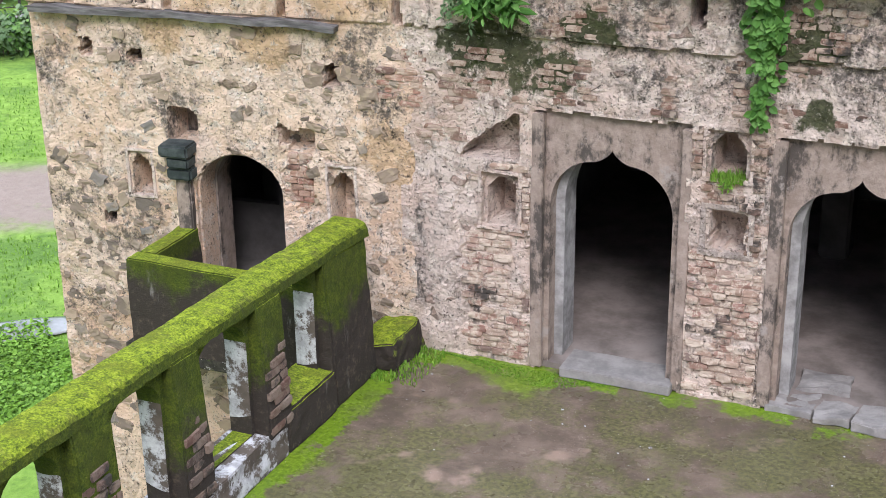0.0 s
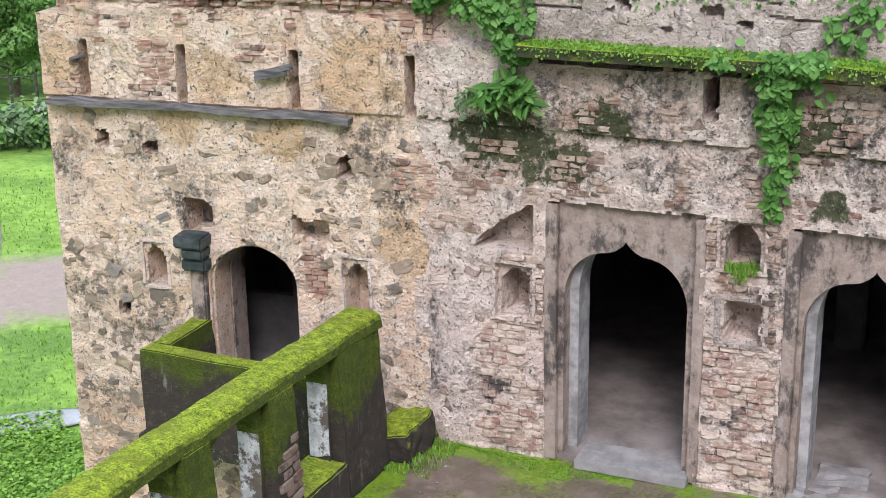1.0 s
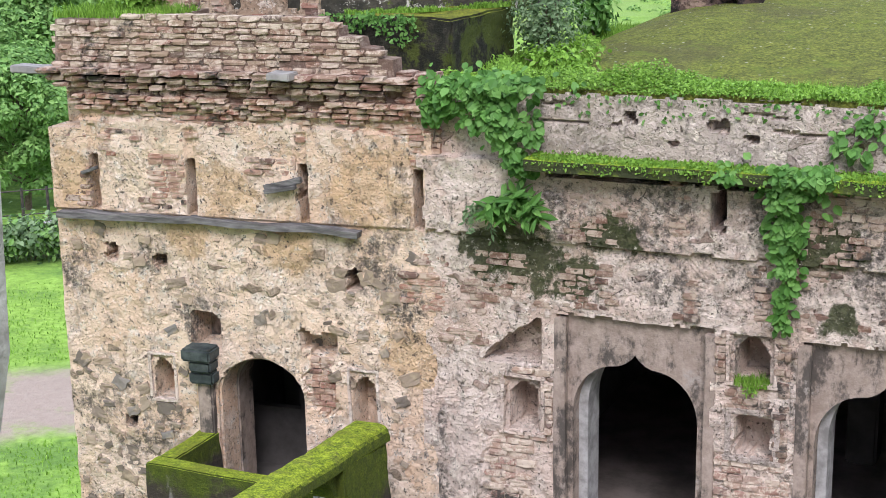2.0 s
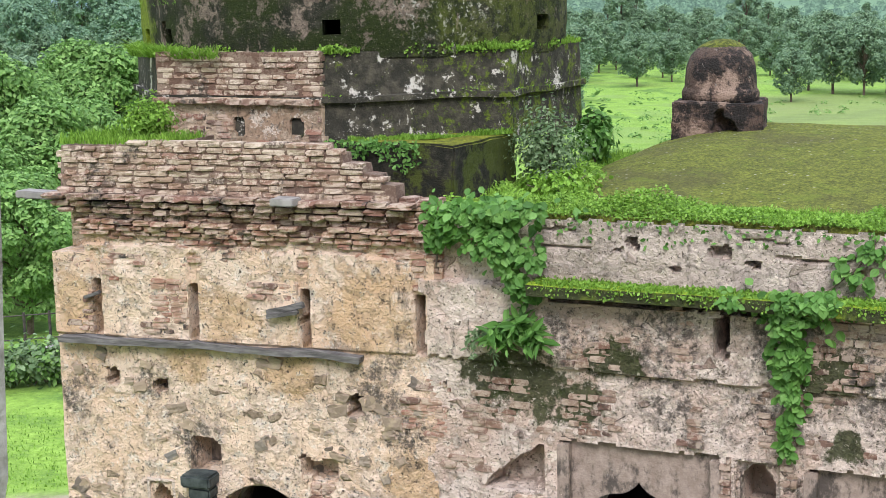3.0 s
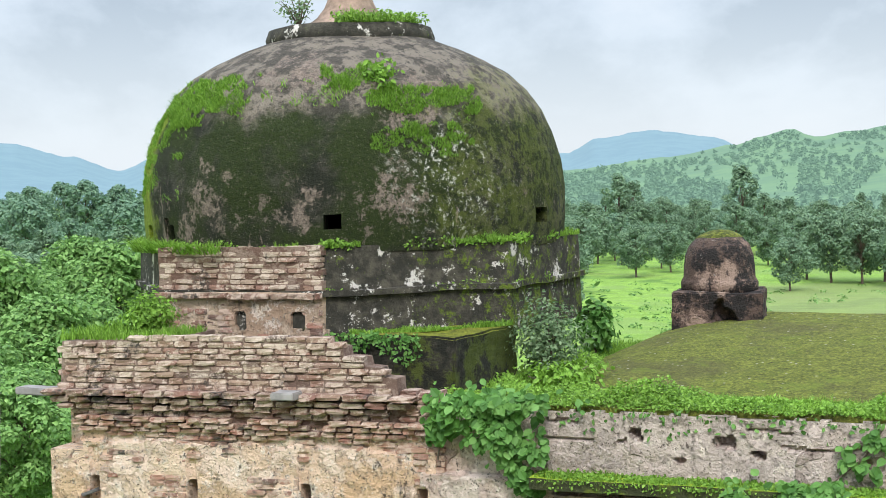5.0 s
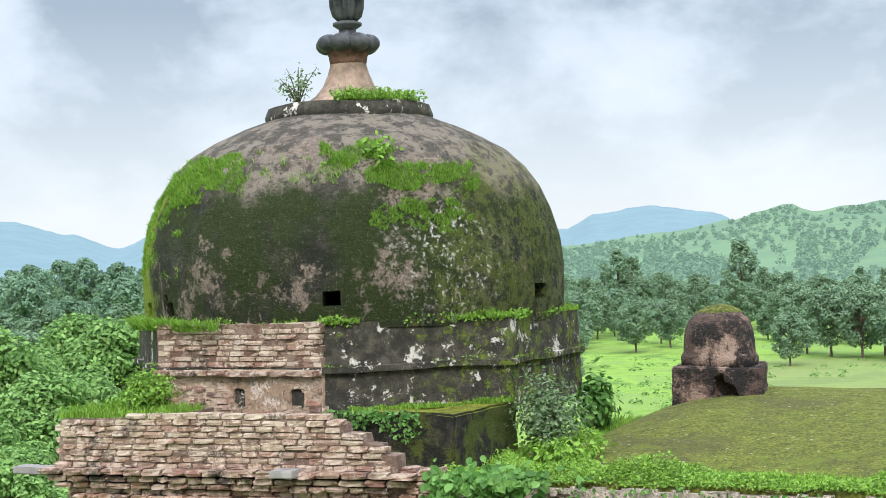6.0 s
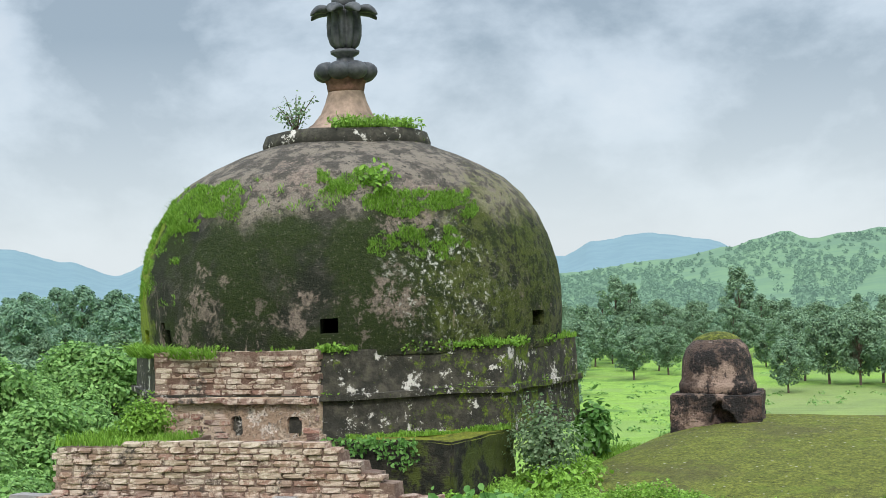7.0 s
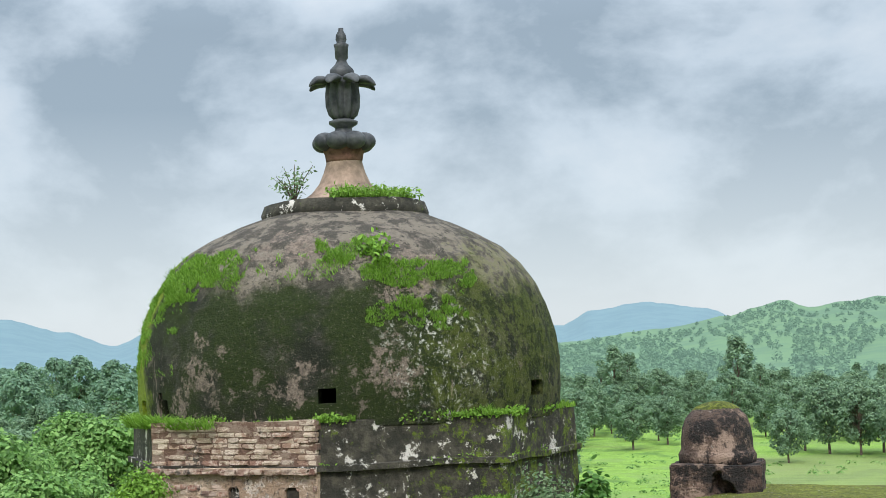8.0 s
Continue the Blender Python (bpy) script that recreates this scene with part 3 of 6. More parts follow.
def make_ground():
    m = Mat("monsoon_grass_land", 1.0)
    f1, f2, f3, f4 = m.noi(0.035, 5), m.noi(0.35, 5, 0.7), m.noi(3.5, 5, 0.75), m.noi(0.006, 4)
    col = m.ramp(f3, (0.3, (0.11, 0.18, 0.03)), (0.5, (0.20, 0.33, 0.05)), (0.7, (0.29, 0.43, 0.085)))
    col = m.mix(m.span(f2, 0.4, 0.7), col, m.mix(0.6, col, (0.10, 0.19, 0.03)))
    col = m.mix(m.math("MULTIPLY", m.span(f1, 0.55, 0.72), 0.7), col, (0.2, 0.2, 0.075))
    mid = m.noi(0.09, 7, 0.7)
    col = m.mix(m.math("MULTIPLY", m.span(mid, 0.5, 0.6), 0.65), col, (0.17, 0.25, 0.07))
    col = m.mix(m.math("MULTIPLY", m.span(mid, 0.46, 0.38), 0.6), col, (0.06, 0.13, 0.03))
    x, y = m.axis(0), m.axis(1)
    # a cart track crosses the meadow below the tower
    along = m.math("ADD", m.math("MULTIPLY", x, -0.656), m.math("MULTIPLY", y, 0.755))
    dist = m.math("ABSOLUTE", m.math("SUBTRACT", m.math("ADD", along, m.math("MULTIPLY", m.math("SUBTRACT", f2, 0.5), 2.2)), 35.0))
    track = m.math("MULTIPLY", m.span(dist, 3.0, 1.9), m.span(m.noi(0.5, 5, 0.7), 0.25, 0.5))
    col = m.mix(track, col, m.mix(f3, (0.23, 0.17, 0.135), (0.36, 0.285, 0.235)))
    # a ploughed, drier field beyond the roofs
    field = m.math("MULTIPLY", m.span(y, 125, 132), m.span(y, 178, 170))
    field = m.math("MULTIPLY", field, m.span(m.math("SUBTRACT", x, m.math("MULTIPLY", y, -0.26)), -3, 4))
    furrow = m.noi(1.0, 3, 0.5, m.scaled(0.06, 0.9, 1))
    col = m.mix(m.math("MULTIPLY", field, 0.65), col, m.mix(furrow, (0.13, 0.175, 0.06), (0.24, 0.25, 0.105)))
    return m.done(col, m.math("ADD", f3, f2), 0.6, 0.25)


MAT_GROUND = make_ground()


def make_leaf(name, a, b, c):
    m = Mat(name, 0.55)
    col = m.ramp(m.island(), (0.0, a), (0.5, b), (1.0, c))
    col = m.mix(m.span(m.noi(0.8, 3), 0.35, 0.7), m.mix(0.2, col, (0.03, 0.05, 0.015)), col)
    m.b.inputs["Subsurface Weight"].default_value = 0.0
    tr = m.nt.nodes.new("ShaderNodeBsdfTranslucent")
    m.put(tr.inputs["Color"], col)
    mx = m.nt.nodes.new("ShaderNodeMixShader")
    mx.inputs[0].default_value = 0.35
    out = m.nt.nodes["Material Output"]
    m.done(col)
    m.link(m.b.outputs[0], mx.inputs[1])
    m.link(tr.outputs[0], mx.inputs[2])
    m.link(mx.outputs[0], out.inputs["Surface"])
    return m.m


MAT_VINE = make_leaf("vine_leaf", (0.055, 0.15, 0.025), (0.115, 0.27, 0.05), (0.21, 0.40, 0.10))
MAT_GRASS = make_leaf("grass_blade", (0.09, 0.185, 0.016), (0.18, 0.345, 0.035), (0.30, 0.50, 0.08))
MAT_TREE_A = make_leaf("teak_foliage", (0.105, 0.22, 0.055), (0.20, 0.365, 0.095), (0.31, 0.49, 0.15))
# these two carry distance haze in their leaf colours: paler, greyer and bluer
MAT_TREE_B = make_leaf("hazed_dark_foliage", (0.13, 0.215, 0.13), (0.19, 0.295, 0.175), (0.26, 0.38, 0.21))
MAT_TREE_C = make_leaf("haze_tinted_far_foliage", (0.13, 0.23, 0.15), (0.18, 0.30, 0.19), (0.24, 0.37, 0.22))
MAT_SHRUB = make_leaf("grey_green_shrub", (0.10, 0.17, 0.07), (0.17, 0.26, 0.12), (0.27, 0.36, 0.19))


def simple(name, a, b, scale, rough=0.8, bump=0.4, metal=0.0, stretch=None):
    m = Mat(name, rough, metal)
    f = m.noi(scale, 5, 0.65, m.scaled(*stretch) if stretch else None)
    return m.done(m.mix(m.span(f, 0.3, 0.7), a, b), m.noi(scale * 4, 4, 0.6, m.scaled(*stretch) if stretch else None), bump, 0.01)


MAT_BARK = simple("bark", (0.07, 0.05, 0.035), (0.16, 0.12, 0.09), 6)
MAT_WOOD = simple("grey_weathered_timber", (0.055, 0.05, 0.048), (0.2, 0.185, 0.175), 3, 0.85, 0.8, stretch=(1.2, 10, 14))
MAT_BASALT = simple("dark_carved_basalt", (0.022, 0.028, 0.028), (0.07, 0.08, 0.075), 8, 0.6)
MAT_FINIAL = simple("blackened_finial_stone", (0.025, 0.027, 0.03), (0.085, 0.085, 0.088), 7, 0.55)
MAT_TERRACOTTA = simple("weathered_terracotta", (0.16, 0.115, 0.085), (0.36, 0.25, 0.185), 5, 0.9)
MAT_COLLAR = simple("dark_red_terracotta", (0.07, 0.035, 0.024), (0.19, 0.10, 0.07), 8, 0.9)
# room plaster is coloured near black to deepen the indoor shade
MAT_ROOM = simple("shade_darkened_plaster", (0.06, 0.054, 0.05), (0.11, 0.1, 0.094), 2, 0.95)
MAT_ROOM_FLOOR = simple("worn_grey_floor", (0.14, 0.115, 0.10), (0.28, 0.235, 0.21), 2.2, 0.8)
MAT_REVEAL = simple("pale_grey_reveal_lime", (0.20, 0.19, 0.18), (0.42, 0.40, 0.385), 6, 0.9)
MAT_SILL = simple("grey_slab_stone", (0.19, 0.175, 0.165), (0.31, 0.285, 0.265), 5, 0.8)
def make_whitewash():
    m = Mat("flaked_whitewash", 0.9)
    col = m.mix(m.span(m.noi(8, 6, 0.7), 0.35, 0.65), (0.30, 0.29, 0.29), (0.55, 0.54, 0.54))
    col = m.mix(m.span(m.noi(3.4, 8, 0.76), 0.47, 0.54), col, m.mix(m.noi(9, 5), (0.045, 0.038, 0.03), (0.16, 0.125, 0.10)))
    return m.done(col, m.noi(30, 4), 0.6, 0.01)


MAT_WHITE = make_whitewash()
MAT_IRON = simple("rusty_iron", (0.03, 0.03, 0.03), (0.09, 0.07, 0.06), 9, 0.7)
def make_turret():
    m = Mat("sooty_reddish_render", 0.95)
    col = m.mix(m.span(m.noi(3.6, 9, 0.76), 0.46, 0.55), (0.026, 0.022, 0.02), (0.105, 0.07, 0.055))
    col = m.mix(m.span(m.noi(6, 8, 0.78), 0.56, 0.62), col, (0.22, 0.145, 0.112))
    flaked = m.span(m.noi(7, 8, 0.75), 0.42, 0.50)
    for c, r in (((-4.43, 16.9, 5.16), 0.17), ((-4.22, 16.9, 5.14), 0.17), ((-4.12, 16.9, 5.24), 0.15), ((-4.36, 16.78, 4.55), 0.18), ((-4.1, 16.82, 4.54), 0.15), ((-4.55, 16.78, 4.72), 0.13)):
        col = m.mix(m.math("MULTIPLY", m.math("MULTIPLY", m.blob(c, r, 0.5, 1.2), flaked), 0.85), col, (0.36, 0.25, 0.19))
    col = m.mix(m.span(m.noi(11, 8, 0.8), 0.63, 0.66), col, (0.36, 0.32, 0.28))
    return m.done(col, m.math("ADD", m.noi(8, 8, 0.75), m.noi(40, 4)), 1.0, 0.04)


MAT_TURRET = make_turret()
MAT_POST = simple("pale_lichened_post", (0.12, 0.10, 0.085), (0.42, 0.40, 0.36), 9, 0.95, 0.8)


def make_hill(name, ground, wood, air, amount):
    """Far slopes: a backdrop with the air's bluish haze painted in as emission."""
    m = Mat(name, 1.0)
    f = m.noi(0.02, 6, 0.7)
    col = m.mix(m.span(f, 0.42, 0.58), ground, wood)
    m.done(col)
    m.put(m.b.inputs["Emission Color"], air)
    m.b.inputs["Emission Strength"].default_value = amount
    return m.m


# distance haze sits in these bluish base colours and their glow
MAT_HILL = make_hill("haze_glow_slope", (0.082, 0.142, 0.060), (0.060, 0.110, 0.056), (0.18, 0.30, 0.26), 0.33)
MAT_MOUNT = make_hill("haze_glow_mountain", (0.07, 0.12, 0.14), (0.055, 0.10, 0.125), (0.26, 0.385, 0.43), 0.38)


# ---------- land ----------
def land_height(x, y):
    d = math.hypot(x, y)
    return -6.0 + 0.25 * fbm(x, y, 0.06) * min(1.0, d / 60)


def build_ground():
    bm = bmesh.new()
    rs = [0, 14, 18, 22, 26, 31, 37, 45, 55, 70, 90, 115, 150, 200, 270, 360, 500, 800, 1400, 2600, 4500]
    seg = 96
    rings = []
    for r in rs[1:]:
        rings.append([bm.verts.new((r * math.cos(2 * math.pi * k / seg), r * math.sin(2 * math.pi * k / seg),
                                    land_height(r * math.cos(2 * math.pi * k / seg), r * math.sin(2 * math.pi * k / seg)))) for k in range(seg)])
    c = bm.verts.new((0, 0, -6))
    for k in range(seg):
        bm.faces.new((c, rings[0][k], rings[0][(k + 1) % seg]))
    for a, b in zip(rings, rings[1:]):
        for k in range(seg):
            bm.faces.new((a[k], b[k], b[(k + 1) % seg], a[(k + 1) % seg]))
    return tagged(part("ground", bm, MAT_GROUND, smooth=True), "bright green monsoon meadow with a dirt cart track", "ground", kind="structure")


build_ground()


def ridge(name, material, az0, az1, near, far, crest, label):
    """A range of hills between two compass angles; crest(az) gives the crest's angle above eye level in degrees."""
    bm = bmesh.new()
    cols, steps = 160, 14
    grid = []
    for i in range(cols + 1):
        az = az0 + (az1 - az0) * i / cols
        line = []
        for j in range(steps + 1):
            s = j / steps
            d = near + (far - near) * s
            top = EYE + far * math.tan(radians(crest(az)))
            x, y = d * math.sin(radians(az)), d * math.cos(radians(az))
            z = -7 + (top + 7) * (s ** 1.3) + (0.06 * (top + 7) * fbm(x, y, 6.0 / far) * math.sin(math.pi * s)) + far * 0.0007 * fbm(az * 3, 0, 1.0) * s
            line.append(bm.verts.new((x, y, z)))
        d = far * 1.2
        line.append(bm.verts.new((d * math.sin(radians(az)), d * math.cos(radians(az)), -8)))
        grid.append(line)
    for a, b in zip(grid, grid[1:]):
        for j in range(steps + 1):
            bm.faces.new((a[j], a[j + 1], b[j + 1], b[j]))
    return tagged(part(name, bm, material, smooth=True), label, "hills", kind="structure")


def steps_curve(*knots):
    def at(a):
        for (a0, v0), (a1, v1) in zip(knots, knots[1:]):
            if a <= a1:
                s = (a - a0) / (a1 - a0)
                s = max(0.0, s)
                s = s * s * (3 - 2 * s)
                return v0 + (v1 - v0) * s
        return knots[-1][1]
    return at


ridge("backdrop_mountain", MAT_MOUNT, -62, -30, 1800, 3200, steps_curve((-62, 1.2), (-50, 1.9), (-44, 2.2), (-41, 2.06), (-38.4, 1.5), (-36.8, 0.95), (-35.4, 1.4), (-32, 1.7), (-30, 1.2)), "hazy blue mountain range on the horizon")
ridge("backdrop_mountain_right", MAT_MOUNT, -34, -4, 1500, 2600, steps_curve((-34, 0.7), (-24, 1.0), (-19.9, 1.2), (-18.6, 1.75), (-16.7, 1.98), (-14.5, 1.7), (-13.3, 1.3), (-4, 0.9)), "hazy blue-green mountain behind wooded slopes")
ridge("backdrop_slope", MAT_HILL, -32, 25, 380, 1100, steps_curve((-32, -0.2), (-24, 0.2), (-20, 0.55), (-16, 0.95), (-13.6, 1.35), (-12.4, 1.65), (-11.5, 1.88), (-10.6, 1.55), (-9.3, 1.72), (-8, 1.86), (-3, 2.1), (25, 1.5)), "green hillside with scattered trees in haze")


# ---------- the near building ----------
WALL_Y = 11.7
TURN_T = radians(6)
T_N = Vector((math.sin(TURN_T), -math.cos(TURN_T), 0))
T_U = Vector((math.cos(TURN_T), math.sin(TURN_T), 0))
T_0 = Vector((-5.5, WALL_Y, 0))


def on_facade(u, z, d):
    return Vector((u, WALL_Y - d, z))


def on_tower(u, z, d):
    return T_0 + T_U * u + T_N * d + Vector((0, 0, z))


def setting(name, label, category):
    return thing(name, label, category, kind="structure")


floor = tagged(part("floor", boxed(-5.95, 5.0, 1.9, WALL_Y + 0.05, -0.4, 0.0), MAT_TERRACE), "brown mud-covered terrace with moss patches and lichen", "terrace floor", kind="structure")
part("terrace_wall", boxed(-5.9, 5.0, 1.9, WALL_Y, -6.3, -0.41), MAT_TOWER, floor)
upper = tagged(part("floor_upper", boxed(-5.0, 5.0, -4.0, 1.88, 4.4, 4.7), MAT_TERRACE), "upper terrace on which the camera stands", "terrace floor", kind="structure")
part("terrace_wall", boxed(-5.0, 5.0, -3.9, 1.8, -6.3, 4.39), MAT_FACADE, upper)

# ---------- facade with the two cusped doorways ----------
D1 = (-4.31, -2.94)
D2 = (-2.20, -0.83)


def facade_depth(u, z):
    d = 0.018 * fbm(u, z, 2.2) + 0.012 * fbm(u, z, 9)
    if 3.12 < z < 3.82 + 0.03 * fbm(u, 0, 3):
        d += 0.055 if z > 3.14 + 0.02 * fbm(u, 3, 5) else 0.0
        d -= 0.03 * max(0.0, fbm(u, z, 3.2))
        if inside(u, z, -2.96, -2.86, 3.36, 3.68, 0.01) or inside(u, z, -5.66, -5.56, 3.1, 3.7, 0.02):
            d = -0.42
    elif z >= 3.82:
        d -= 0.03
        if inside(u, z, -3.0, -2.86, 4.18, 4.26, 0.02) or inside(u, z, -2.72, -2.62, 4.10, 4.16, 0.02) or inside(u, z, -3.72, -3.62, 4.2, 4.28, 0.02):
            d -= 0.14
    if u > -4.40 and 3.72 + 0.035 * fbm(u, 5, 4) < z < 3.81:
        d = -0.24
    if 1.99 < z < 1.99 + 0.44 * ((u + 5.02) / 0.54 + 0.05 * fbm(u, z, 12)) ** 0.75 if -5.0 < u < -4.47 else False:
        d -= 0.3
    if inside(u, z, -4.85, -4.46, 1.36, 1.88, 0.012):
        d -= 0.03
        if pointed(u, z, -4.64, 0.125, 1.38, 1.66, 1.80):
            d -= 0.36
    if inside(u, z, -2.79, -2.43, 2.04, 2.50, 0.02):
        d -= 0.05
        if pointed(u, z, -2.61, 0.13, 2.08, 2.28, 2.46):
            d -= 0.42
    if inside(u, z, -2.72, -2.43, 1.42, 1.78, 0.02):
        d -= 0.32
    if inside(u, z, -5.05, -4.34, 0.05, 1.9, 0.14, 3) or inside(u, z, -2.92, -2.24, 0.05, 1.42, 0.03, 5):
        d -= 0.018
    if z < 0.5:
        d += 0.02 * fbm(u, z, 4)
    return d


def facade_keep(u, z):
    w = 0.012 * fbm(u, z, 6)
    return not ((D1[0] < u + w < D1[1] or D2[0] < u + w < D2[1]) and 0.0 < z + w < 2.50)


wall_north = setting("wall_north", "ruined facade of pinkish plaster and thin brick with cusped doorways", "wall")
sheet("plaster_face", -5.62, -0.60, 0.0, 4.44, 0.027, facade_depth, facade_keep, on_facade, 0.45, MAT_FACADE, wall_north)
part("wall_body", boxed(-0.60, 5.0, WALL_Y, WALL_Y + 0.45, 0.0, 4.44), MAT_FACADE, wall_north)
part("coping", boxed(-4.5, 5.0, WALL_Y + 0.02, WALL_Y + 0.5, 4.40, 4.45, rough=0.02, cuts=8), MAT_ROOF, wall_north, "mossy top of the parapet")
def band_depth(u, z):
    """The parapet band: uneven render with a few broken holes and cracks along its courses."""
    d = 0.03 + 0.014 * fbm(u, z, 2.5) + 0.010 * fbm(u, z, 9)
    if abs(z - 4.20 - 0.03 * fbm(u, 2, 2.0)) < 0.012 and fbm(u, 7, 1.6) > 0.0 or abs(z - 4.33 - 0.03 * fbm(u, 8, 2.0)) < 0.012 and fbm(u, 3, 1.5) > 0.1:
        d -= 0.045
    for a, b, w, h in ((-2.93, 4.22, 0.085, 0.045), (-2.67, 4.13, 0.06, 0.03), (-3.67, 4.24, 0.05, 0.035), (-1.78, 4.1, 0.08, 0.04), (-3.3, 4.05, 0.04, 0.03)):
        if inside(u, z, a - w, a + w, b - h, b + h, 0.025, 9):
            d -= 0.16
    return d


sheet("upper_course", -4.46, -0.60, 3.90, 4.43, 0.02, band_depth, lambda u, z: z < 4.415 + 0.03 * fbm(u, 0, 5), on_facade, 0.12, MAT_PARAPET, wall_north)["label"] = "pale cracked parapet band above the ledge"
part("ledge", boxed(-4.50, 2.0, WALL_Y - 0.30, WALL_Y + 0.05, 3.80, 3.90, bevel=0.015, rough=0.025, cuts=20), MAT_MOSS, wall_north, "moss-grown stone drip ledge")


def cusped(mid, half, z0, spring, top):
    """The outline of a cusped arch opening, anticlockwise from the bottom right."""
    ring = [(mid + half, z0), (mid + half, spring)]
    right = []
    n = 9
    for k in range(1, n):   # big lobe
        a = k / n * math.pi / 2
        right.append((half * (0.30 + 0.70 * math.cos(a)), spring + (top - 0.13 - spring) * math.sin(a)))
    right.append((half * 0.27, top - 0.125))
    for k in range(1, 6):   # small reversed lobe up to the tip
        a = k / 6
        right.append((half * 0.27 * (1 - a) ** 1.5, top - 0.125 + 0.125 * a ** 1.2))
    ring += [(mid + x, z) for x, z in right] + [(mid, top)] + [(mid - x, z) for x, z in reversed(right)] + [(mid - half, spring), (mid - half, z0)]
    return ring


def doorway(name, x0, x1, label):
    door = setting(name, label, "doorway")
    mid = (x0 + x1) / 2
    rect = [(x1 + 0.03, 0.0), (x1 + 0.03, 2.52), (x0 - 0.03, 2.52), (x0 - 0.03, 0.0)]
    ring = cusped(mid - 0.005, 0.56, 0.02, 1.60, 2.18)
    part("arch_panel", plate(rect, ring, 0.16, lambda u, z, d: Vector((u, WALL_Y + 0.07 - d, z))), MAT_SOOT, door, "sooty grey plaster panel with a cusped arch")
    ring2 = cusped(mid + 0.045, 0.525, 0.02, 1.62, 2.22)
    part("inner_reveal", plate(rect, ring2, 0.30, lambda u, z, d: Vector((u, WALL_Y + 0.232 - d, z))), MAT_REVEAL, door, "pale grey inner reveal")
    part("side_jamb", boxed(x0 - 0.035, x0 + 0.075, WALL_Y - 0.012, WALL_Y + 0.2, 0.02, 2.46, bevel=0.012, rough=0.012, cuts=6), MAT_SOOT, door)
    part("side_jamb", boxed(x1 - 0.06, x1 + 0.035, WALL_Y - 0.012, WALL_Y + 0.2, 0.02, 2.46, bevel=0.012, rough=0.012, cuts=6), MAT_SOOT, door)
    return door


door_1 = doorway("door_1", *D1, "open cusped doorway in a sooty grey plaster panel")
door_2 = doorway("door_2", *D2, "second open cusped doorway leading into a dim hall")
part("sill", boxed(-4.02, -2.98, WALL_Y - 0.10, WALL_Y + 0.32, 0.0, 0.10, bevel=0.015, rough=0.012, cuts=5), MAT_SILL, door_1, "cracked grey stone sill slab")
for k, (a, b, y0, y1) in enumerate(((-2.16, -1.72, 0.02, 0.4), (-1.70, -1.40, -0.05, 0.3), (-1.38, -0.95, -0.08, 0.32), (-1.95, -1.5, 0.42, 0.8))):
    part("flagstone", boxed(a, b, WALL_Y + y0 - 0.05, WALL_Y + y1 - 0.05, 0.0, 0.06 + 0.01 * k, bevel=0.02, rough=0.05, cuts=4), MAT_SILL, door_2)

# the dim hall behind the doors, its shade deepened in the plaster colour
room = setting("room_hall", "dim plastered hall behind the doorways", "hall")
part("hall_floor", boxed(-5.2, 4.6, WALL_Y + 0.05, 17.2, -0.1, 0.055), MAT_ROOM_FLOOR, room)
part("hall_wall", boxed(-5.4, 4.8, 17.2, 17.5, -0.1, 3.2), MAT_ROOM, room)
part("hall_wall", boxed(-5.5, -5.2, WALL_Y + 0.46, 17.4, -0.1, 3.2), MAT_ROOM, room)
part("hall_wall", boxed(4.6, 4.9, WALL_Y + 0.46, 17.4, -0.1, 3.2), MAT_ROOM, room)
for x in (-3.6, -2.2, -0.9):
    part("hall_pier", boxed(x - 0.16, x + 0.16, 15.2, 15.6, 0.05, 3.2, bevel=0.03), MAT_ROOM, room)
tagged(part("ceiling", boxed(-5.5, 4.9, WALL_Y + 0.46, 17.5, 3.2, 3.4), MAT_ROOM), "plaster ceiling of the hall, coloured dark for shade", "ceiling", kind="structure")

# ---------- tower ----------
def tower_depth(u, z):
    d = 0.02 * fbm(u, z, 1.3) + 0.016 * fbm(u, z, 5) + 0.006 * fbm(u, z, 16)
    if z > 3.14:
        d += 0.03
        if z > 4.02 + 0.05 * fbm(u, 1, 3):
            d -= 0.045
        d -= 0.035 * max(0.0, fbm(u + 3, z, 2.6) - 0.1)
        for s in (-3.39, -2.36, -1.23, -0.12):
            if inside(u, z, s - 0.045, s + 0.045, 3.12, 3.66, 0.012):
                d = -0.75
            elif abs(u - s) < 0.05 and z < 3.95:
                d -= 0.03
    for a, b, r in ((-3.28, 2.71, 0.06), (-2.76, 2.67, 0.055), (-0.78, 2.61, 0.075), (-3.19, 1.0, 0.05)):
        if inside(u, z, a - r, a + r, b - r * 1.2, b + r * 1.2, 0.02, 9):
            d -= 0.5
    if inside(u, z, -2.46, -2.17, 1.84, 2.18, 0.03, 7):
        d -= 0.42
    if inside(u, z, -1.33, -0.98, 1.83, 2.08, 0.06, 5):
        d -= 0.22
    if inside(u, z, -1.28, -1.0, 1.3, 1.83, 0.1, 5):
        d -= 0.05
    if inside(u, z, -2.93, -2.67, 1.26, 1.72, 0.01):
        d -= 0.02
        if pointed(u, z, -2.80, 0.095, 1.28, 1.52, 1.67):
            d -= 0.34
    if inside(u, z, -0.84, -0.56, 1.10, 1.74, 0.01):
        d -= 0.02
        if pointed(u, z, -0.70, 0.105, 1.12, 1.50, 1.67):
            d -= 0.3
    return d


def tower_keep(u, z):
    if z > 3.93 and u < -3.52 + 0.03 * fbm(z, 2, 4):
        return False
    return not pointed(u, z, -1.76, 0.46, 0.1, 1.38, 1.78)


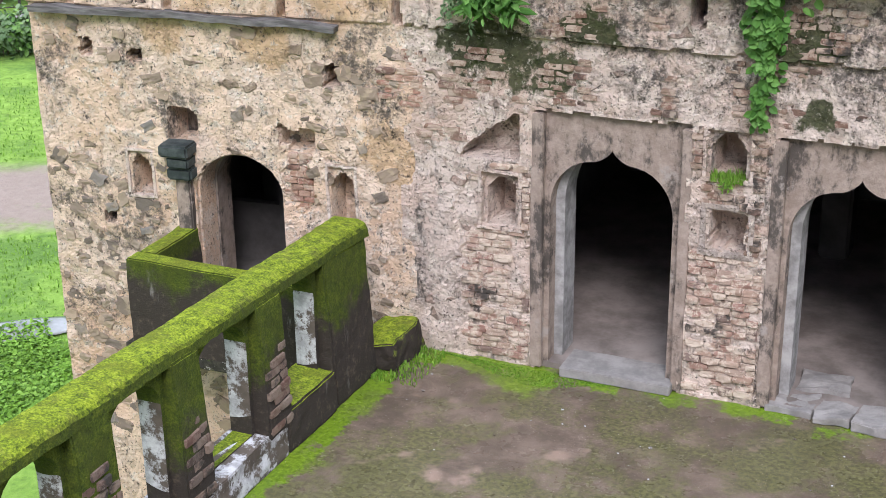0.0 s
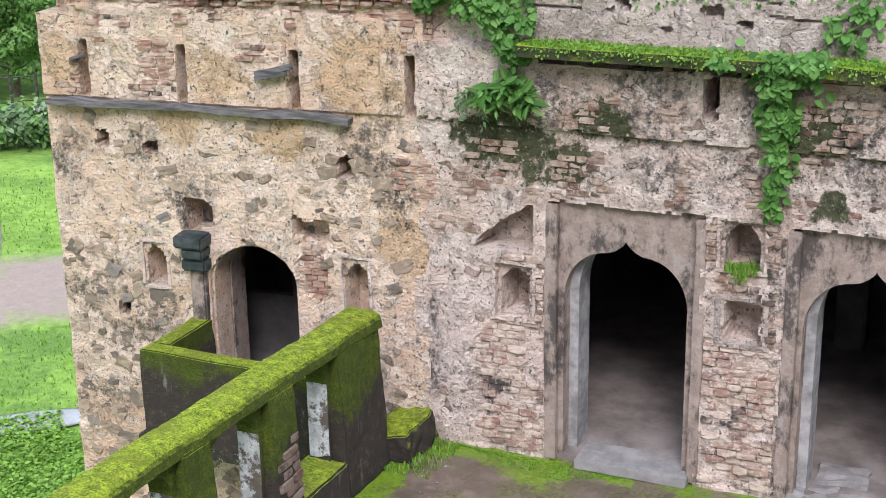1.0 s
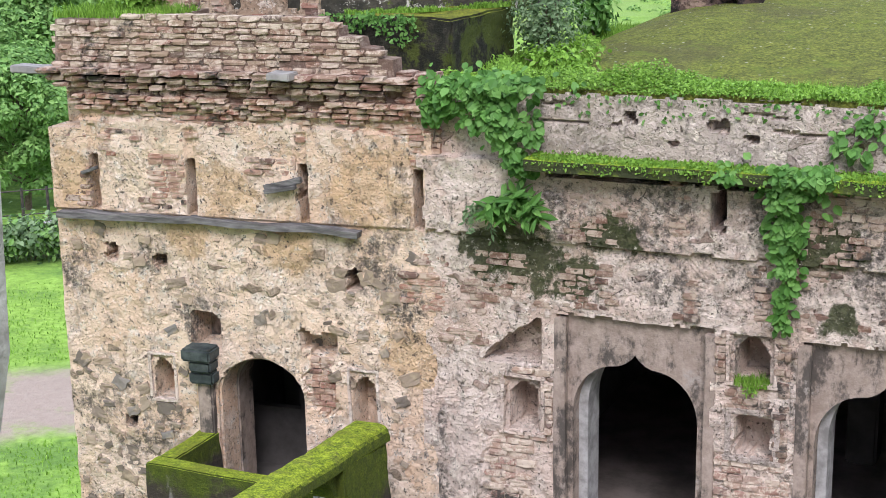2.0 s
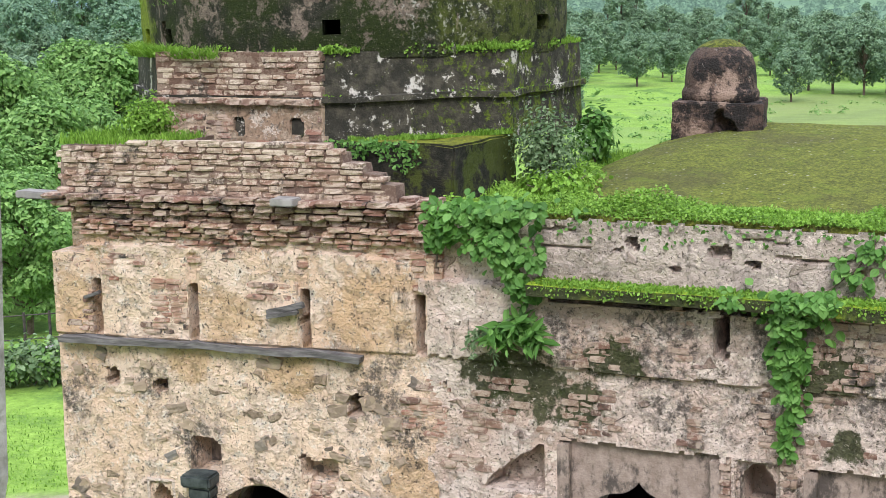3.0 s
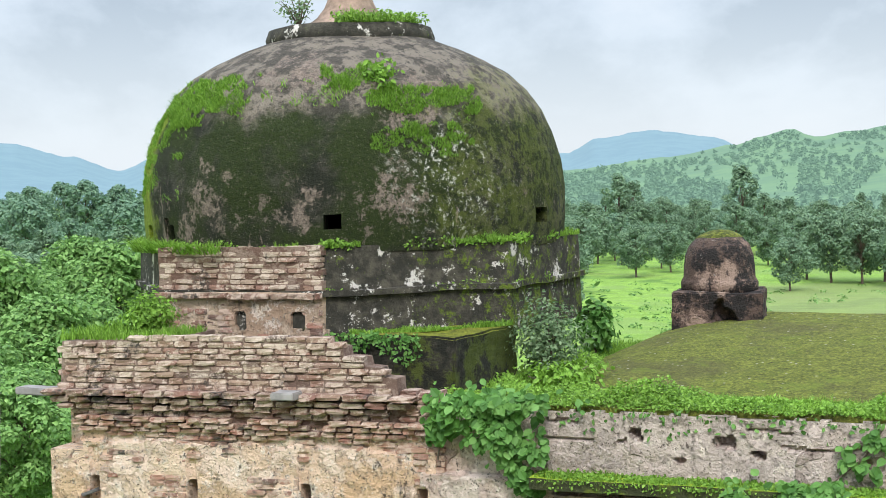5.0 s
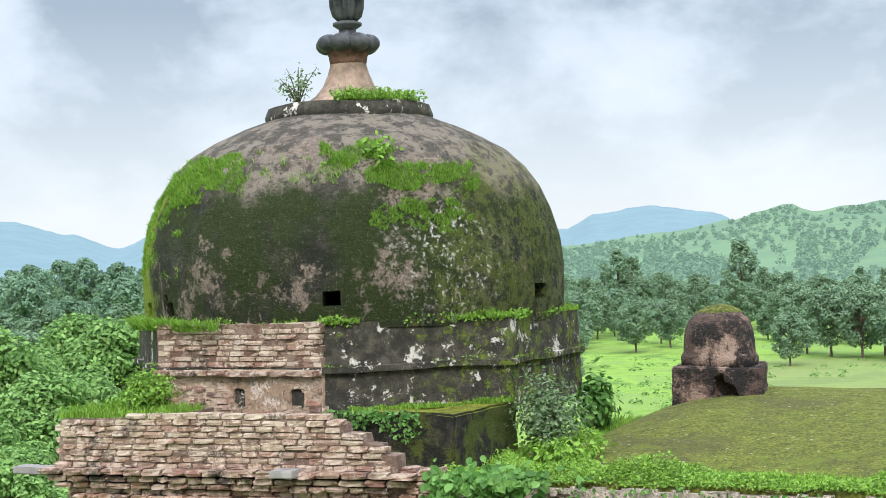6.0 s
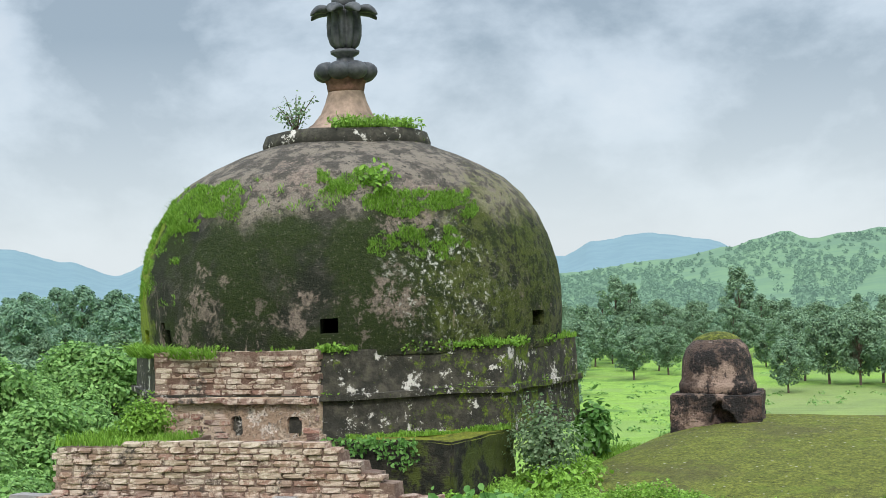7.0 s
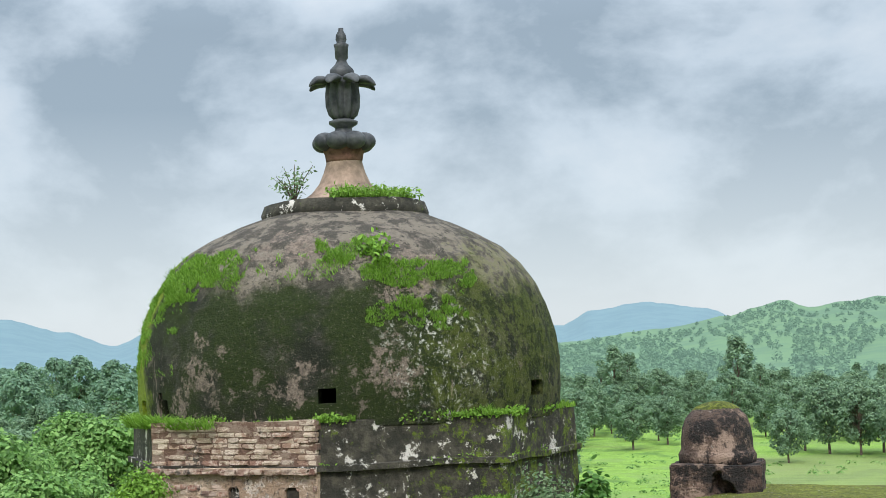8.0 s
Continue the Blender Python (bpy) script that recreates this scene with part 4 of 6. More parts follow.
def arch_snap(u, z, step):
    """Moves the rim of the small doorway onto its smooth arch."""
    a = abs(u + 1.76)
    if not 0.1 < z < 1.85 or a > 0.52:
        return u, z
    side = 0.46 if z <= 1.38 else 0.46 * max(0.0, 1 - ((z - 1.38) / 0.40) ** 2) ** 0.625
    top = 1.38 + 0.40 * math.sqrt(max(0.0, 1 - (a / 0.46) ** 1.6)) if a < 0.46 else 1.38
    du, dz = abs(a - side), abs(z - top) if z > 1.36 else 9.0
    if min(du, dz) > step * 0.72:
        return u, z
    return (-1.76 + math.copysign(side, u + 1.76), z) if du < dz else (u, top)


wall_tower = setting("wall_tower", "tall cream plaster and rubble tower wall with holes and niches", "tower wall")
sheet("plaster_face", -3.85, 0.02, -1.6, 4.30, 0.027, tower_depth, tower_keep, on_tower, 0.35, MAT_TOWER, wall_tower, arch_snap)
bm = bmesh.new()
box(bm, -3.80, 0.0, 0, 0.4, -6.4, -1.6)
for v in bm.verts:
    v.co = on_tower(v.co.x - (0.25 if v.co.x < -1 and v.co.z < -3 else 0), v.co.z, -v.co.y)
part("lower_wall", bm, MAT_TOWER, wall_tower)
bm = bmesh.new()
box(bm, -3.83, -3.5, 0.3, 5.0, -6.4, 4.3)
for v in bm.verts:
    v.co = on_tower(v.co.x, v.co.z, -v.co.y)
part("side_wall", bm, MAT_TOWER, wall_tower)
bm = bmesh.new()
for pts, y0, y1 in (([(-2.499, 4.45), (-0.30, 4.45), (-0.31, 4.65), (-0.46, 4.66), (-0.47, 4.74), (-0.60, 4.75), (-0.62, 4.83), (-0.80, 4.84), (-0.81, 4.92), (-0.97, 4.93), (-0.98, 5.00), (-2.499, 4.985)], -0.062, 0.16), ([(-3.70, 4.45), (-2.50, 4.45), (-2.50, 4.985), (-3.66, 4.95)], -0.062, 0.8)):
    rings = [[bm.verts.new((u, y, z)) for u, z in pts] for y in (y0, y1)]
    bm.faces.new(rings[0][::-1])
    bm.faces.new(rings[1])
    for k in range(len(pts)):
        j = (k + 1) % len(pts)
        bm.faces.new((rings[0][k], rings[0][j], rings[1][j], rings[1][k]))
box(bm, -3.6, -0.2, 0.0, 3.2, 4.2, 4.44, rough=0.02, cuts=6)
for v in bm.verts:
    v.co = on_tower(v.co.x, v.co.z, -v.co.y)
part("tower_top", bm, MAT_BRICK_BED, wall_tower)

# the small doorway in the tower and the passage behind it
door_3 = setting("door_3", "open pointed doorway in the tower wall", "doorway")
arch = lambda h, sp, tp: [(-1.76 + h, 0.1), (-1.76 + h, sp)] + [(-1.76 + h * math.cos(k / 8 * math.pi / 2), sp + (tp - sp) * math.sin(k / 8 * math.pi / 2)) for k in range(1, 8)] + [(-1.76, tp)] + \
    [(-1.76 - h * math.sin(k / 8 * math.pi / 2), sp + (tp - sp) * math.cos(k / 8 * math.pi / 2)) for k in range(1, 8)] + [(-1.76 - h, sp), (-1.76 - h, 0.1)]
rect3 = [(-1.0, 0.0), (-1.0, 2.3), (-2.6, 2.3), (-2.6, 0.0)]
part("arch_ring", plate([(-1.24, 0.1), (-1.24, 1.9), (-2.28, 1.9), (-2.28, 0.1)], arch(0.435, 1.38, 1.755), 0.32, lambda u, z, d: on_tower(u, z, d - 0.035)), MAT_TOWER, door_3)
part("reveal", plate(rect3, arch(0.42, 1.36, 1.72), 0.3, lambda u, z, d: on_tower(u, z, d - 0.37)), MAT_SOOT, door_3)
bm = bmesh.new()
for a in ((-2.9, -0.6, 2.3, 2.4, 0.0, 2.6), (-2.9, -2.6, 0.7, 2.3, 0.0, 2.6), (-0.9, -0.6, 0.7, 2.3, 0.0, 2.6), (-2.9, -0.6, 0.7, 2.3, -0.1, 0.1), (-2.9, -0.6, 0.7, 2.3, 2.4, 2.5), (-1.95, -1.55, 1.3, 1.5, 0.1, 2.4), (-2.6, -0.9, 1.35, 1.45, 0.1, 0.75)):
    box(bm, *a)
for v in bm.verts:
    v.co = on_tower(v.co.x, v.co.z, -v.co.y)
# the passage shares the plaster darkened for shade
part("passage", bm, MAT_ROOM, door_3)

# ---------- drum and dome ----------
DC = Vector((-7.865, 14.823, 0))
DR, DA = 2.48, radians(-2)


def octagon(bm, r0, z0, r1, z1, wob=0.02, sub=10):
    rings = []
    for s in range(5):
        f = s / 4
        r, z = r0 + (r1 - r0) * f, z0 + (z1 - z0) * f
        ring = []
        for k in range(8):
            a0, a1 = (DA - math.pi / 2 + math.pi / 8 + (k + e) * math.pi / 4 for e in (0, 1))
            p, q = Vector((math.cos(a0), math.sin(a0), 0)) * r, Vector((math.cos(a1), math.sin(a1), 0)) * r
            for i in range(sub):
                w = DC + p.lerp(q, i / sub) + Vector((0, 0, z))
                w += noise.noise_vector(w * 2.1) * wob + noise.noise_vector(w * 8) * wob * 0.4
                ring.append(bm.verts.new(w))
        rings.append(ring)
    for a, b in zip(rings, rings[1:]):
        n = len(a)
        for k in range(n):
            bm.faces.new((a[k], a[(k + 1) % n], b[(k + 1) % n], b[k]))
    bm.faces.new(rings[-1])
    bm.faces.new(rings[0][::-1])
    return bm


dome = thing("dome", "mossy masonry dome on an octagonal drum with black lichen", "dome", loc=(0, 0, 0))
bm = boxed(-1.3, DR * math.cos(math.pi / 8) + 0.03, -DR * math.cos(math.pi / 8) - 0.01, -0.85, 4.3, 4.93, bevel=0.03, rough=0.03, cuts=14)
for v in bm.verts:
    v.co = DC + Matrix.Rotation(DA, 3, "Z") @ v.co
part("plinth", bm, MAT_PLINTH, dome, "mossy black square base under the drum")
part("lower_drum", octagon(bmesh.new(), DR + 0.02, 4.85, DR, 5.30), MAT_BLACK, dome)
part("string_course", octagon(bmesh.new(), DR + 0.06, 5.29, DR + 0.06, 5.345, 0.02), MAT_BLACK, dome)
part("upper_drum", octagon(bmesh.new(), DR + 0.0, 5.33, DR - 0.02, 5.76), MAT_BLACK, dome)
bm = bmesh.new()
prof = [(2.30, 5.70), (2.325, 6.0), (2.33, 6.3), (2.29, 6.6), (2.21, 6.9), (2.10, 7.14), (1.95, 7.36), (1.75, 7.55), (1.50, 7.69), (1.2, 7.83), (0.9, 7.94), (0.5, 8.02), (0.0005, 8.04)]
fine_prof = []
for (r0, z0), (r1, z1) in zip(prof, prof[1:]):
    fine_prof += [(r0 + (r1 - r0) * k / 4, z0 + (z1 - z0) * k / 4) for k in range(4)]
lathe(bm, fine_prof + [prof[-1]], DC, 160, wobble=0.022)
for ang, w, h, zc in ((-68.5, 0.10, 0.085, 6.0), (-5.7, 0.10, 0.085, 5.97), (-117.6, 0.075, 0.08, 5.95), (-130.8, 0.08, 0.09, 5.93)):
    n = Vector((math.cos(radians(ang)), math.sin(radians(ang)), 0))
    t = Vector((-n.y, n.x, 0))
    gone = [f for f in bm.faces if (f.calc_center_median() - DC).dot(n) > 1.8 and abs((f.calc_center_median() - DC).dot(t)) < w and abs(f.calc_center_median().z - zc) < h]
    bmesh.ops.delete(bm, geom=gone, context="FACES")
    rim = [e for e in bm.edges if len(e.link_faces) == 1 and abs(e.verts[0].co.z - zc) < 0.3 and (e.verts[0].co - DC).dot(n) > 1.8 and abs((e.verts[0].co - DC).dot(t)) < 0.3]
    for v in bmesh.ops.extrude_edge_only(bm, edges=rim)["geom"]:
        if isinstance(v, bmesh.types.BMVert):
            v.co -= n * 0.35
part("shell", bm, MAT_DOME, dome)
part("crown_ring", lathe(bmesh.new(), [(0.0, 7.85), (0.92, 7.86), (0.94, 7.97), (0.90, 8.08), (0.6, 8.10), (0.0005, 8.11)], DC, 40, wobble=0.025), MAT_BLACK, dome, "dark lichened ring at the crown", smooth=True)
finial = part("finial", lathe(bmesh.new(), [(0.62, 8.08), (0.50, 8.13), (0.38, 8.21), (0.29, 8.32), (0.235, 8.45), (0.205, 8.56), (0.20, 8.64), (0.0005, 8.65)], DC, 40, wobble=0.008), MAT_TERRACOTTA, dome, "flaring terracotta finial base", smooth=True)
part("collar", lathe(bmesh.new(), [(0.203, 8.56), (0.21, 8.60), (0.22, 8.66), (0.25, 8.72), (0.0005, 8.73)], DC, 32, wobble=0.01), MAT_COLLAR, finial, smooth=True)
part("ring_core", lathe(bmesh.new(), [(0.2, 8.70), (0.27, 8.74), (0.28, 8.82), (0.2, 8.88), (0.0005, 8.885)], DC, 32), MAT_FINIAL, finial, smooth=True)
for k in range(8):
    a = k * math.pi / 4 + 0.2
    bm = bmesh.new()
    bmesh.ops.create_icosphere(bm, subdivisions=3, radius=1)
    for v in bm.verts:
        v.co = Vector((DC.x + 0.235 * math.cos(a) + v.co.x * 0.135, DC.y + 0.235 * math.sin(a) + v.co.y * 0.135, 8.79 + v.co.z * 0.105))
    part("ring_lobe", bm, MAT_FINIAL, finial, "rounded black stone lobe", smooth=True)
part("waist", lathe(bmesh.new(), [(0.16, 8.86), (0.10, 8.92), (0.095, 8.96), (0.16, 9.0), (0.165, 9.03), (0.09, 9.06), (0.0005, 9.07)], DC, 32), MAT_FINIAL, finial, smooth=True)
part("cup", lathe(bmesh.new(), [(0.10, 9.04), (0.165, 9.10), (0.195, 9.20), (0.20, 9.32), (0.185, 9.45), (0.20, 9.52), (0.0005, 9.53)], DC, 80, lobes=10, depth=0.26), MAT_FINIAL, finial, "fluted black stone cup", smooth=True)
for k in range(8):
    a = k * math.pi / 4 + 0.1
    bm = bmesh.new()
    bmesh.ops.create_icosphere(bm, subdivisions=3, radius=1)
    rot = Matrix.Rotation(a, 3, "Z")
    for v in bm.verts:
        x, y, z = v.co
        out = 0.28 + 0.125 * x
        v.co = rot @ Vector((out, 0.088 * y * (1 - 0.25 * x), 0.05 * z - 0.075 * max(0, x) ** 2 + 0.02)) + Vector((DC.x, DC.y, 9.47))
    part("petal", bm, MAT_FINIAL, finial, smooth=True)
part("bud", lathe(bmesh.new(), [(0.11, 9.50), (0.145, 9.56), (0.14, 9.62), (0.08, 9.68), (0.055, 9.73), (0.075, 9.76), (0.08, 9.88), (0.09, 9.91), (0.05, 9.93), (0.065, 9.97), (0.06, 10.02), (0.03, 10.07), (0.03, 10.1), (0.0005, 10.1)], DC, 32, lobes=8, depth=0.06), MAT_FINIAL, finial, smooth=True)
# ---------- roofs behind the facade ----------
roof = tagged(part("roof", boxed(-5.6, 5.0, WALL_Y + 0.3, 17.0, 4.0, 4.37, rough=0.03, cuts=12), MAT_ROOF), "flat grass-grown roof behind the parapet", "roof", kind="structure")
bm = bmesh.new()
n_u, n_v = 48, 36
grid = []
for i in range(n_u + 1):
    row = []
    for j in range(n_v + 1):
        x, y = -5.35 + 10.0 * i / n_u, 12.4 + 5.4 * j / n_v
        end = math.sqrt(max(0.0, 1 - (max(0.0, -3.8 - x) / 1.5) ** 2))
        z = 4.25 + 0.47 * end * math.sin(math.pi / 2 * min(1.0, max(0.0, (y - 12.45) / 4.9))) ** 0.8
        row.append(bm.verts.new((x, y, z + 0.012 * fbm(x, y, 2.5))))
    grid.append(row)
for a, b in zip(grid, grid[1:]):
    for j in range(n_v):
        bm.faces.new((a[j], b[j], b[j + 1], a[j + 1]))
vault = tagged(part("roof_vault", bm, MAT_ROOF, smooth=True), "low mossy vault rising from the roof", "vaulted roof", kind="structure")

turret = thing("roof_turret", "small sooty bell-shaped turret on a square base on the roof", "turret")
TX, TY = -4.37, 17.3
bm = boxed(-0.52, 0.52, -0.52, 0.52, 4.45, 5.03, bevel=0.03, rough=0.035, cuts=16)
for v in bm.verts:
    q = math.hypot(v.co.x - 0.06, (v.co.z - 4.74) * 1.3) + 0.16 * fbm(v.co.x, v.co.z, 5)
    if v.co.y < -0.4 and q < 0.16:   # a hollow where the render has broken out
        v.co.y += 0.22 * min(1.0, (0.16 - q) / 0.09)
    v.co = pose(TX, TY, 0, 0, 0, 10) @ v.co
part("base", bm, MAT_TURRET, turret)
bm = lathe(bmesh.new(), [(0.45, 5.0), (0.455, 5.12), (0.44, 5.15), (0.42, 5.18), (0.415, 5.3), (0.395, 5.43), (0.345, 5.55), (0.262, 5.632), (0.14, 5.69), (0.0005, 5.71)], (TX, TY, 0), 40, wobble=0.03)
part("bell", bm, MAT_TURRET, turret, smooth=True)
bm = lathe(bmesh.new(), [(0.29, 5.585), (0.262, 5.628), (0.21, 5.67), (0.12, 5.71), (0.0005, 5.724)], (TX, TY, 0), 40, wobble=0.06)
part("moss_cap", bm, MAT_MOSS_DULL, turret, "mossy top", smooth=True)
# ---------- parapet rail of the terrace ----------
rail = thing("terrace_rail", "moss-covered lime parapet with arched openings along the terrace edge", "parapet")
RAIL_OUT = -6.0


def rail_in(z):
    """The terrace side of the parapet leans back towards its top."""
    return -5.61 - 0.065 * min(1.4, max(0.0, z))


def rail_box(name, y0, y1, z0, z1, material=None, proud=0.0, label="", bevel=0.03, cuts=6, x0=RAIL_OUT, rough=0.02):
    bm = boxed(0, 1, y0, y1, z0, z1, bevel=bevel, cuts=cuts)
    for v in bm.verts:
        v.co.x = x0 + (rail_in(v.co.z) + proud - x0) * v.co.x
        v.co.z += (11.1 - v.co.y) * 0.045 * min(1.0, max(0.0, v.co.z / 1.4))
        v.co += noise.noise_vector(v.co * 2.3) * rough + noise.noise_vector(v.co * 9) * rough * 0.5
    return part(name, bm, material or MAT_RAIL, rail, label)


# the coping: a flat mossy top that rounds off towards the terrace
bm = bmesh.new()
section = [(-6.03, 1.33), (-6.03, 1.45), (-6.01, 1.47), (-5.92, 1.48), (-5.80, 1.475), (-5.745, 1.462), (-5.715, 1.44), (-5.70, 1.41), (-5.693, 1.335)]
rings = []
for k in range(161):
    y = 4.2 + 6.9 * k / 160
    ring = []
    for x, z in section:
        p = Vector((x + 0.025 * max(0.0, (y - 10.3) / 0.8) * (x > -5.85), y, z + (11.1 - y) * 0.045))
        ring.append(bm.verts.new(p + noise.noise_vector(p * 1.6) * 0.014 + noise.noise_vector(p * 9) * 0.007 + noise.noise_vector(p * 27) * 0.006))
    rings.append(ring)
for a, b in zip(rings, rings[1:]):
    for k in range(len(section)):
        j = (k + 1) % len(section)
        bm.faces.new((a[k], a[j], b[j], b[k]))
bm.faces.new(rings[0])
bm.faces.new(rings[-1][::-1])
part("coping", bm, MAT_RAIL, rail, "bright moss on the coping")
rail_box("end_post", 10.27, 11.08, 0.0, 1.36, cuts=8, proud=0.004)
rail_box("base_step", 9.42, 10.28, 0.0, 0.37, cuts=6, proud=0.012, bevel=0.05)
rail_box("base_step", 4.2, 9.42, 0.0, 0.30, MAT_WHITE, cuts=10, proud=0.006, label="broken whitewashed base", rough=0.04)
PIERS = [(9.15, 9.53), (7.96, 8.32), (6.80, 7.22), (5.66, 6.08), (4.5, 4.92)]
for y0, y1 in PIERS:
    rail_box("pier", y0, y1, 0.25, 1.37, cuts=8, proud=0.012, rough=0.014)
for (y0, _), far in zip([(b, 0) for a, b in PIERS], [10.27] + [a for a, b in PIERS[:-1]]):
    y1 = far
    mid, half = (y0 + y1) / 2, (y1 - y0) / 2 - 0.045
    # a thinner screen with an arched opening, set back between two piers
    arc = [(half * math.cos(a), 1.04 + 0.27 * math.sin(a) ** 0.8) for a in (0.25, 0.5, 0.75, 1.0, 1.25, 1.45)]
    ring = [(mid + half, 0.30), (mid + half, 1.04)] + [(mid + u, z) for u, z in arc] + [(mid, 1.33)] + [(mid - u, z) for u, z in reversed(arc)] + [(mid - half, 1.04), (mid - half, 0.30)]
    rect = [(y1, 0.2), (y1, 1.37), (y0, 1.37), (y0, 0.2)]
    part("arch_screen", plate(rect, ring, 0.2, lambda u, z, d: Vector((-5.77 + d, u, z + (11.1 - u) * 0.045 * z / 1.4))), MAT_RAIL, rail)
    bm = boxed(-5.968, -5.772, mid + half - 0.005, mid + half + 0.004, 0.40, 1.12, bevel=0.002, cuts=7)
    for v in bm.verts:
        v.co.z += 0.06 * noise.noise(v.co * 4 + Vector((3, 0, 0))) + (11.1 - v.co.y) * 0.03
    part("whitewash", bm, MAT_WHITE, rail, "flaking whitewash on the reveal")
kerb = tagged(part("corner_kerb", boxed(-5.86, -5.44, 11.06, 11.69, 0.0, 0.30, bevel=0.08, rough=0.07, cuts=10), MAT_RAIL), "low mossy broken stub wall between rail and facade", "stub wall")

# ---------- balcony in front of the tower door ----------
balcony = thing("balcony", "small balcony with a mossy black parapet on the tower", "balcony")
part("slab", boxed(-8.0, -5.99, 10.5, 11.5, 0.0, 0.12, bevel=0.02, rough=0.02, cuts=4), MAT_BLACK, balcony)
part("parapet", boxed(-7.9, -5.99, 10.5, 10.70, 0.1, 1.0, bevel=0.03, rough=0.02, cuts=7), MAT_RAIL, balcony)
part("parapet", boxed(-7.9, -7.70, 10.702, 11.47, 0.1, 0.995, bevel=0.03, rough=0.02, cuts=6), MAT_RAIL, balcony)

# carved bracket and its pilaster beside the tower door
bracket = thing("stone_bracket", "dark carved basalt bracket on a grey stone pilaster", "bracket")
for name, a in (("pilaster", (-2.40, -2.24, -0.02, 0.08, 0.62, 1.52)), ("capital", (-2.45, -2.19, -0.02, 0.15, 1.51, 1.63)), ("capital", (-2.43, -2.20, -0.02, 0.18, 1.635, 1.745)), ("capital", (-2.49, -2.18, -0.02, 0.22, 1.75, 1.87))):
    bm = boxed(*a, bevel=0.02, rough=0.01, cuts=2)
    for v in bm.verts:
        v.co = on_tower(v.co.x, v.co.z, v.co.y)
    part(name, bm, MAT_SOOT if name == "pilaster" else MAT_BASALT, bracket)

# timber beam along the tower and the loose plank ends
bm = bmesh.new()
box(bm, -3.80, -0.68, -0.02, 0.11, 3.065, 3.122, bevel=0.008, rough=0.03, cuts=22)
for v in bm.verts:
    v.co = on_tower(v.co.x, v.co.z + 0.012 * math.sin(v.co.x * 2), v.co.y)
tagged(part("timber_beam", bm, MAT_WOOD), "long grey weathered timber beam set in the tower wall", "beam")
for u, z, l, w, tilt, d in ((-1.40, 3.50, 0.19, 0.03, 14, 0.10), (-1.42, 3.455, 0.16, 0.02, 10, 0.13), (-3.42, 3.53, 0.09, 0.018, 20, 0.08)):
    bm = boxed(-l, l, -0.03, 0.03, -w, w, bevel=0.008, rough=0.012, cuts=3)
    for v in bm.verts:
        p = pose(0, 0, 0, 0, -tilt, 0) @ v.co
        v.co = on_tower(u + p.x, z + p.z, d - 0.02 + p.y)
    tagged(part("plank_stub", bm, MAT_WOOD), "splintered grey timber stub sticking out of the wall", "timber stub", "timber stubs")
for u, z, w, dd in ((-1.30, 4.50, 0.11, 0.22), (-3.95, 4.47, 0.2, 0.04)):
    bm = boxed(u - w, u + w, dd - 0.12, dd + 0.1, z - 0.03, z + 0.04, bevel=0.01, rough=0.01, cuts=2)
    for v in bm.verts:
        v.co = on_tower(v.co.x, v.co.z, v.co.y)
    tagged(part("stone_corbel", bm, MAT_SILL), "grey stone corbel end projecting from the cornice", "corbel", "cornice corbels")

# a post at the edge of the upper terrace
bm = boxed(-1.75, -1.492, 1.52, 1.69, 4.7, 6.06, bevel=0.04, rough=0.012, cuts=8)
for v in bm.verts:
    v.co.x += 0.03 * max(0.0, v.co.z - 5.55) - 0.40 * max(0.0, 5.55 - v.co.z)
tagged(part("terrace_post", bm, MAT_POST), "pale lichened stone post at the upper terrace's edge", "post")

# ---------- plants on the masonry ----------
def scatter(n, fn):
    return np.array([fn(rng.random(), rng.random(), rng.random()) for _ in range(n)])


# grass and creeper along the facade's top
roots = scatter(9000, lambda a, b, c: (-4.9 + 5.9 * a, WALL_Y + 0.04 + 0.75 * b ** 1.2, 4.42 + 0.03 * c))
tagged(blades("grass_strip", roots, 0.07, 0.006, MAT_GRASS), "bright fresh grass along the top of the facade", "grass", kind="stuff")
def mound(a, b, c):
    """Herbs in low mounds: a place across the strip and its height above the wall's top."""
    x, y = -5.1 + 5.8 * a, WALL_Y - 0.03 + 0.72 * b
    lump = max(0.08, 0.60 + 0.9 * noise.noise(Vector((x * 1.9, y * 2.2, 4.0))) + 0.4 * noise.noise(Vector((x * 6, y * 6, 1.0))))
    return x, y, 4.44 + 0.20 * lump * (1 - 0.9 * abs(2 * b - 0.9) ** 2) * (0.45 + 0.55 * c)


at = scatter(26000, mound)
tagged(leaves("herb_cover", at, np.tile((0, -0.35, 1.0), (len(at), 1)), 0.030, MAT_GRASS, spread=0.6), "low leafy herbs among the roof grass", "herbs", kind="stuff")
at = scatter(170, lambda a, b, c: (-4.4 + 4.0 * a, WALL_Y - 0.05, 4.43 - 0.22 * b ** 2 * (0.4 + 0.6 * abs(math.sin(a * 19)))))
tagged(leaves("herb_fringe", at, np.tile((0, -1, 0.3), (len(at), 1)), 0.05, MAT_VINE), "leafy fringe hanging over the parapet band", "herbs", kind="stuff")
roots = scatter(6500, lambda a, b, c: (-5.2 + 8.5 * a, 12.2 + 0.6 * b, 4.36 + 0.03 * c))
tagged(blades("roof_grass", roots, 0.05, 0.009, MAT_GRASS), "short bright grass on the roof", "grass", kind="stuff")
roots = scatter(9000, lambda a, b, c: (-5.58 + 0.55 * a + 0.35 * a * (1 - b), 13.0 + 4.0 * b, 4.36 + 0.03 * c))
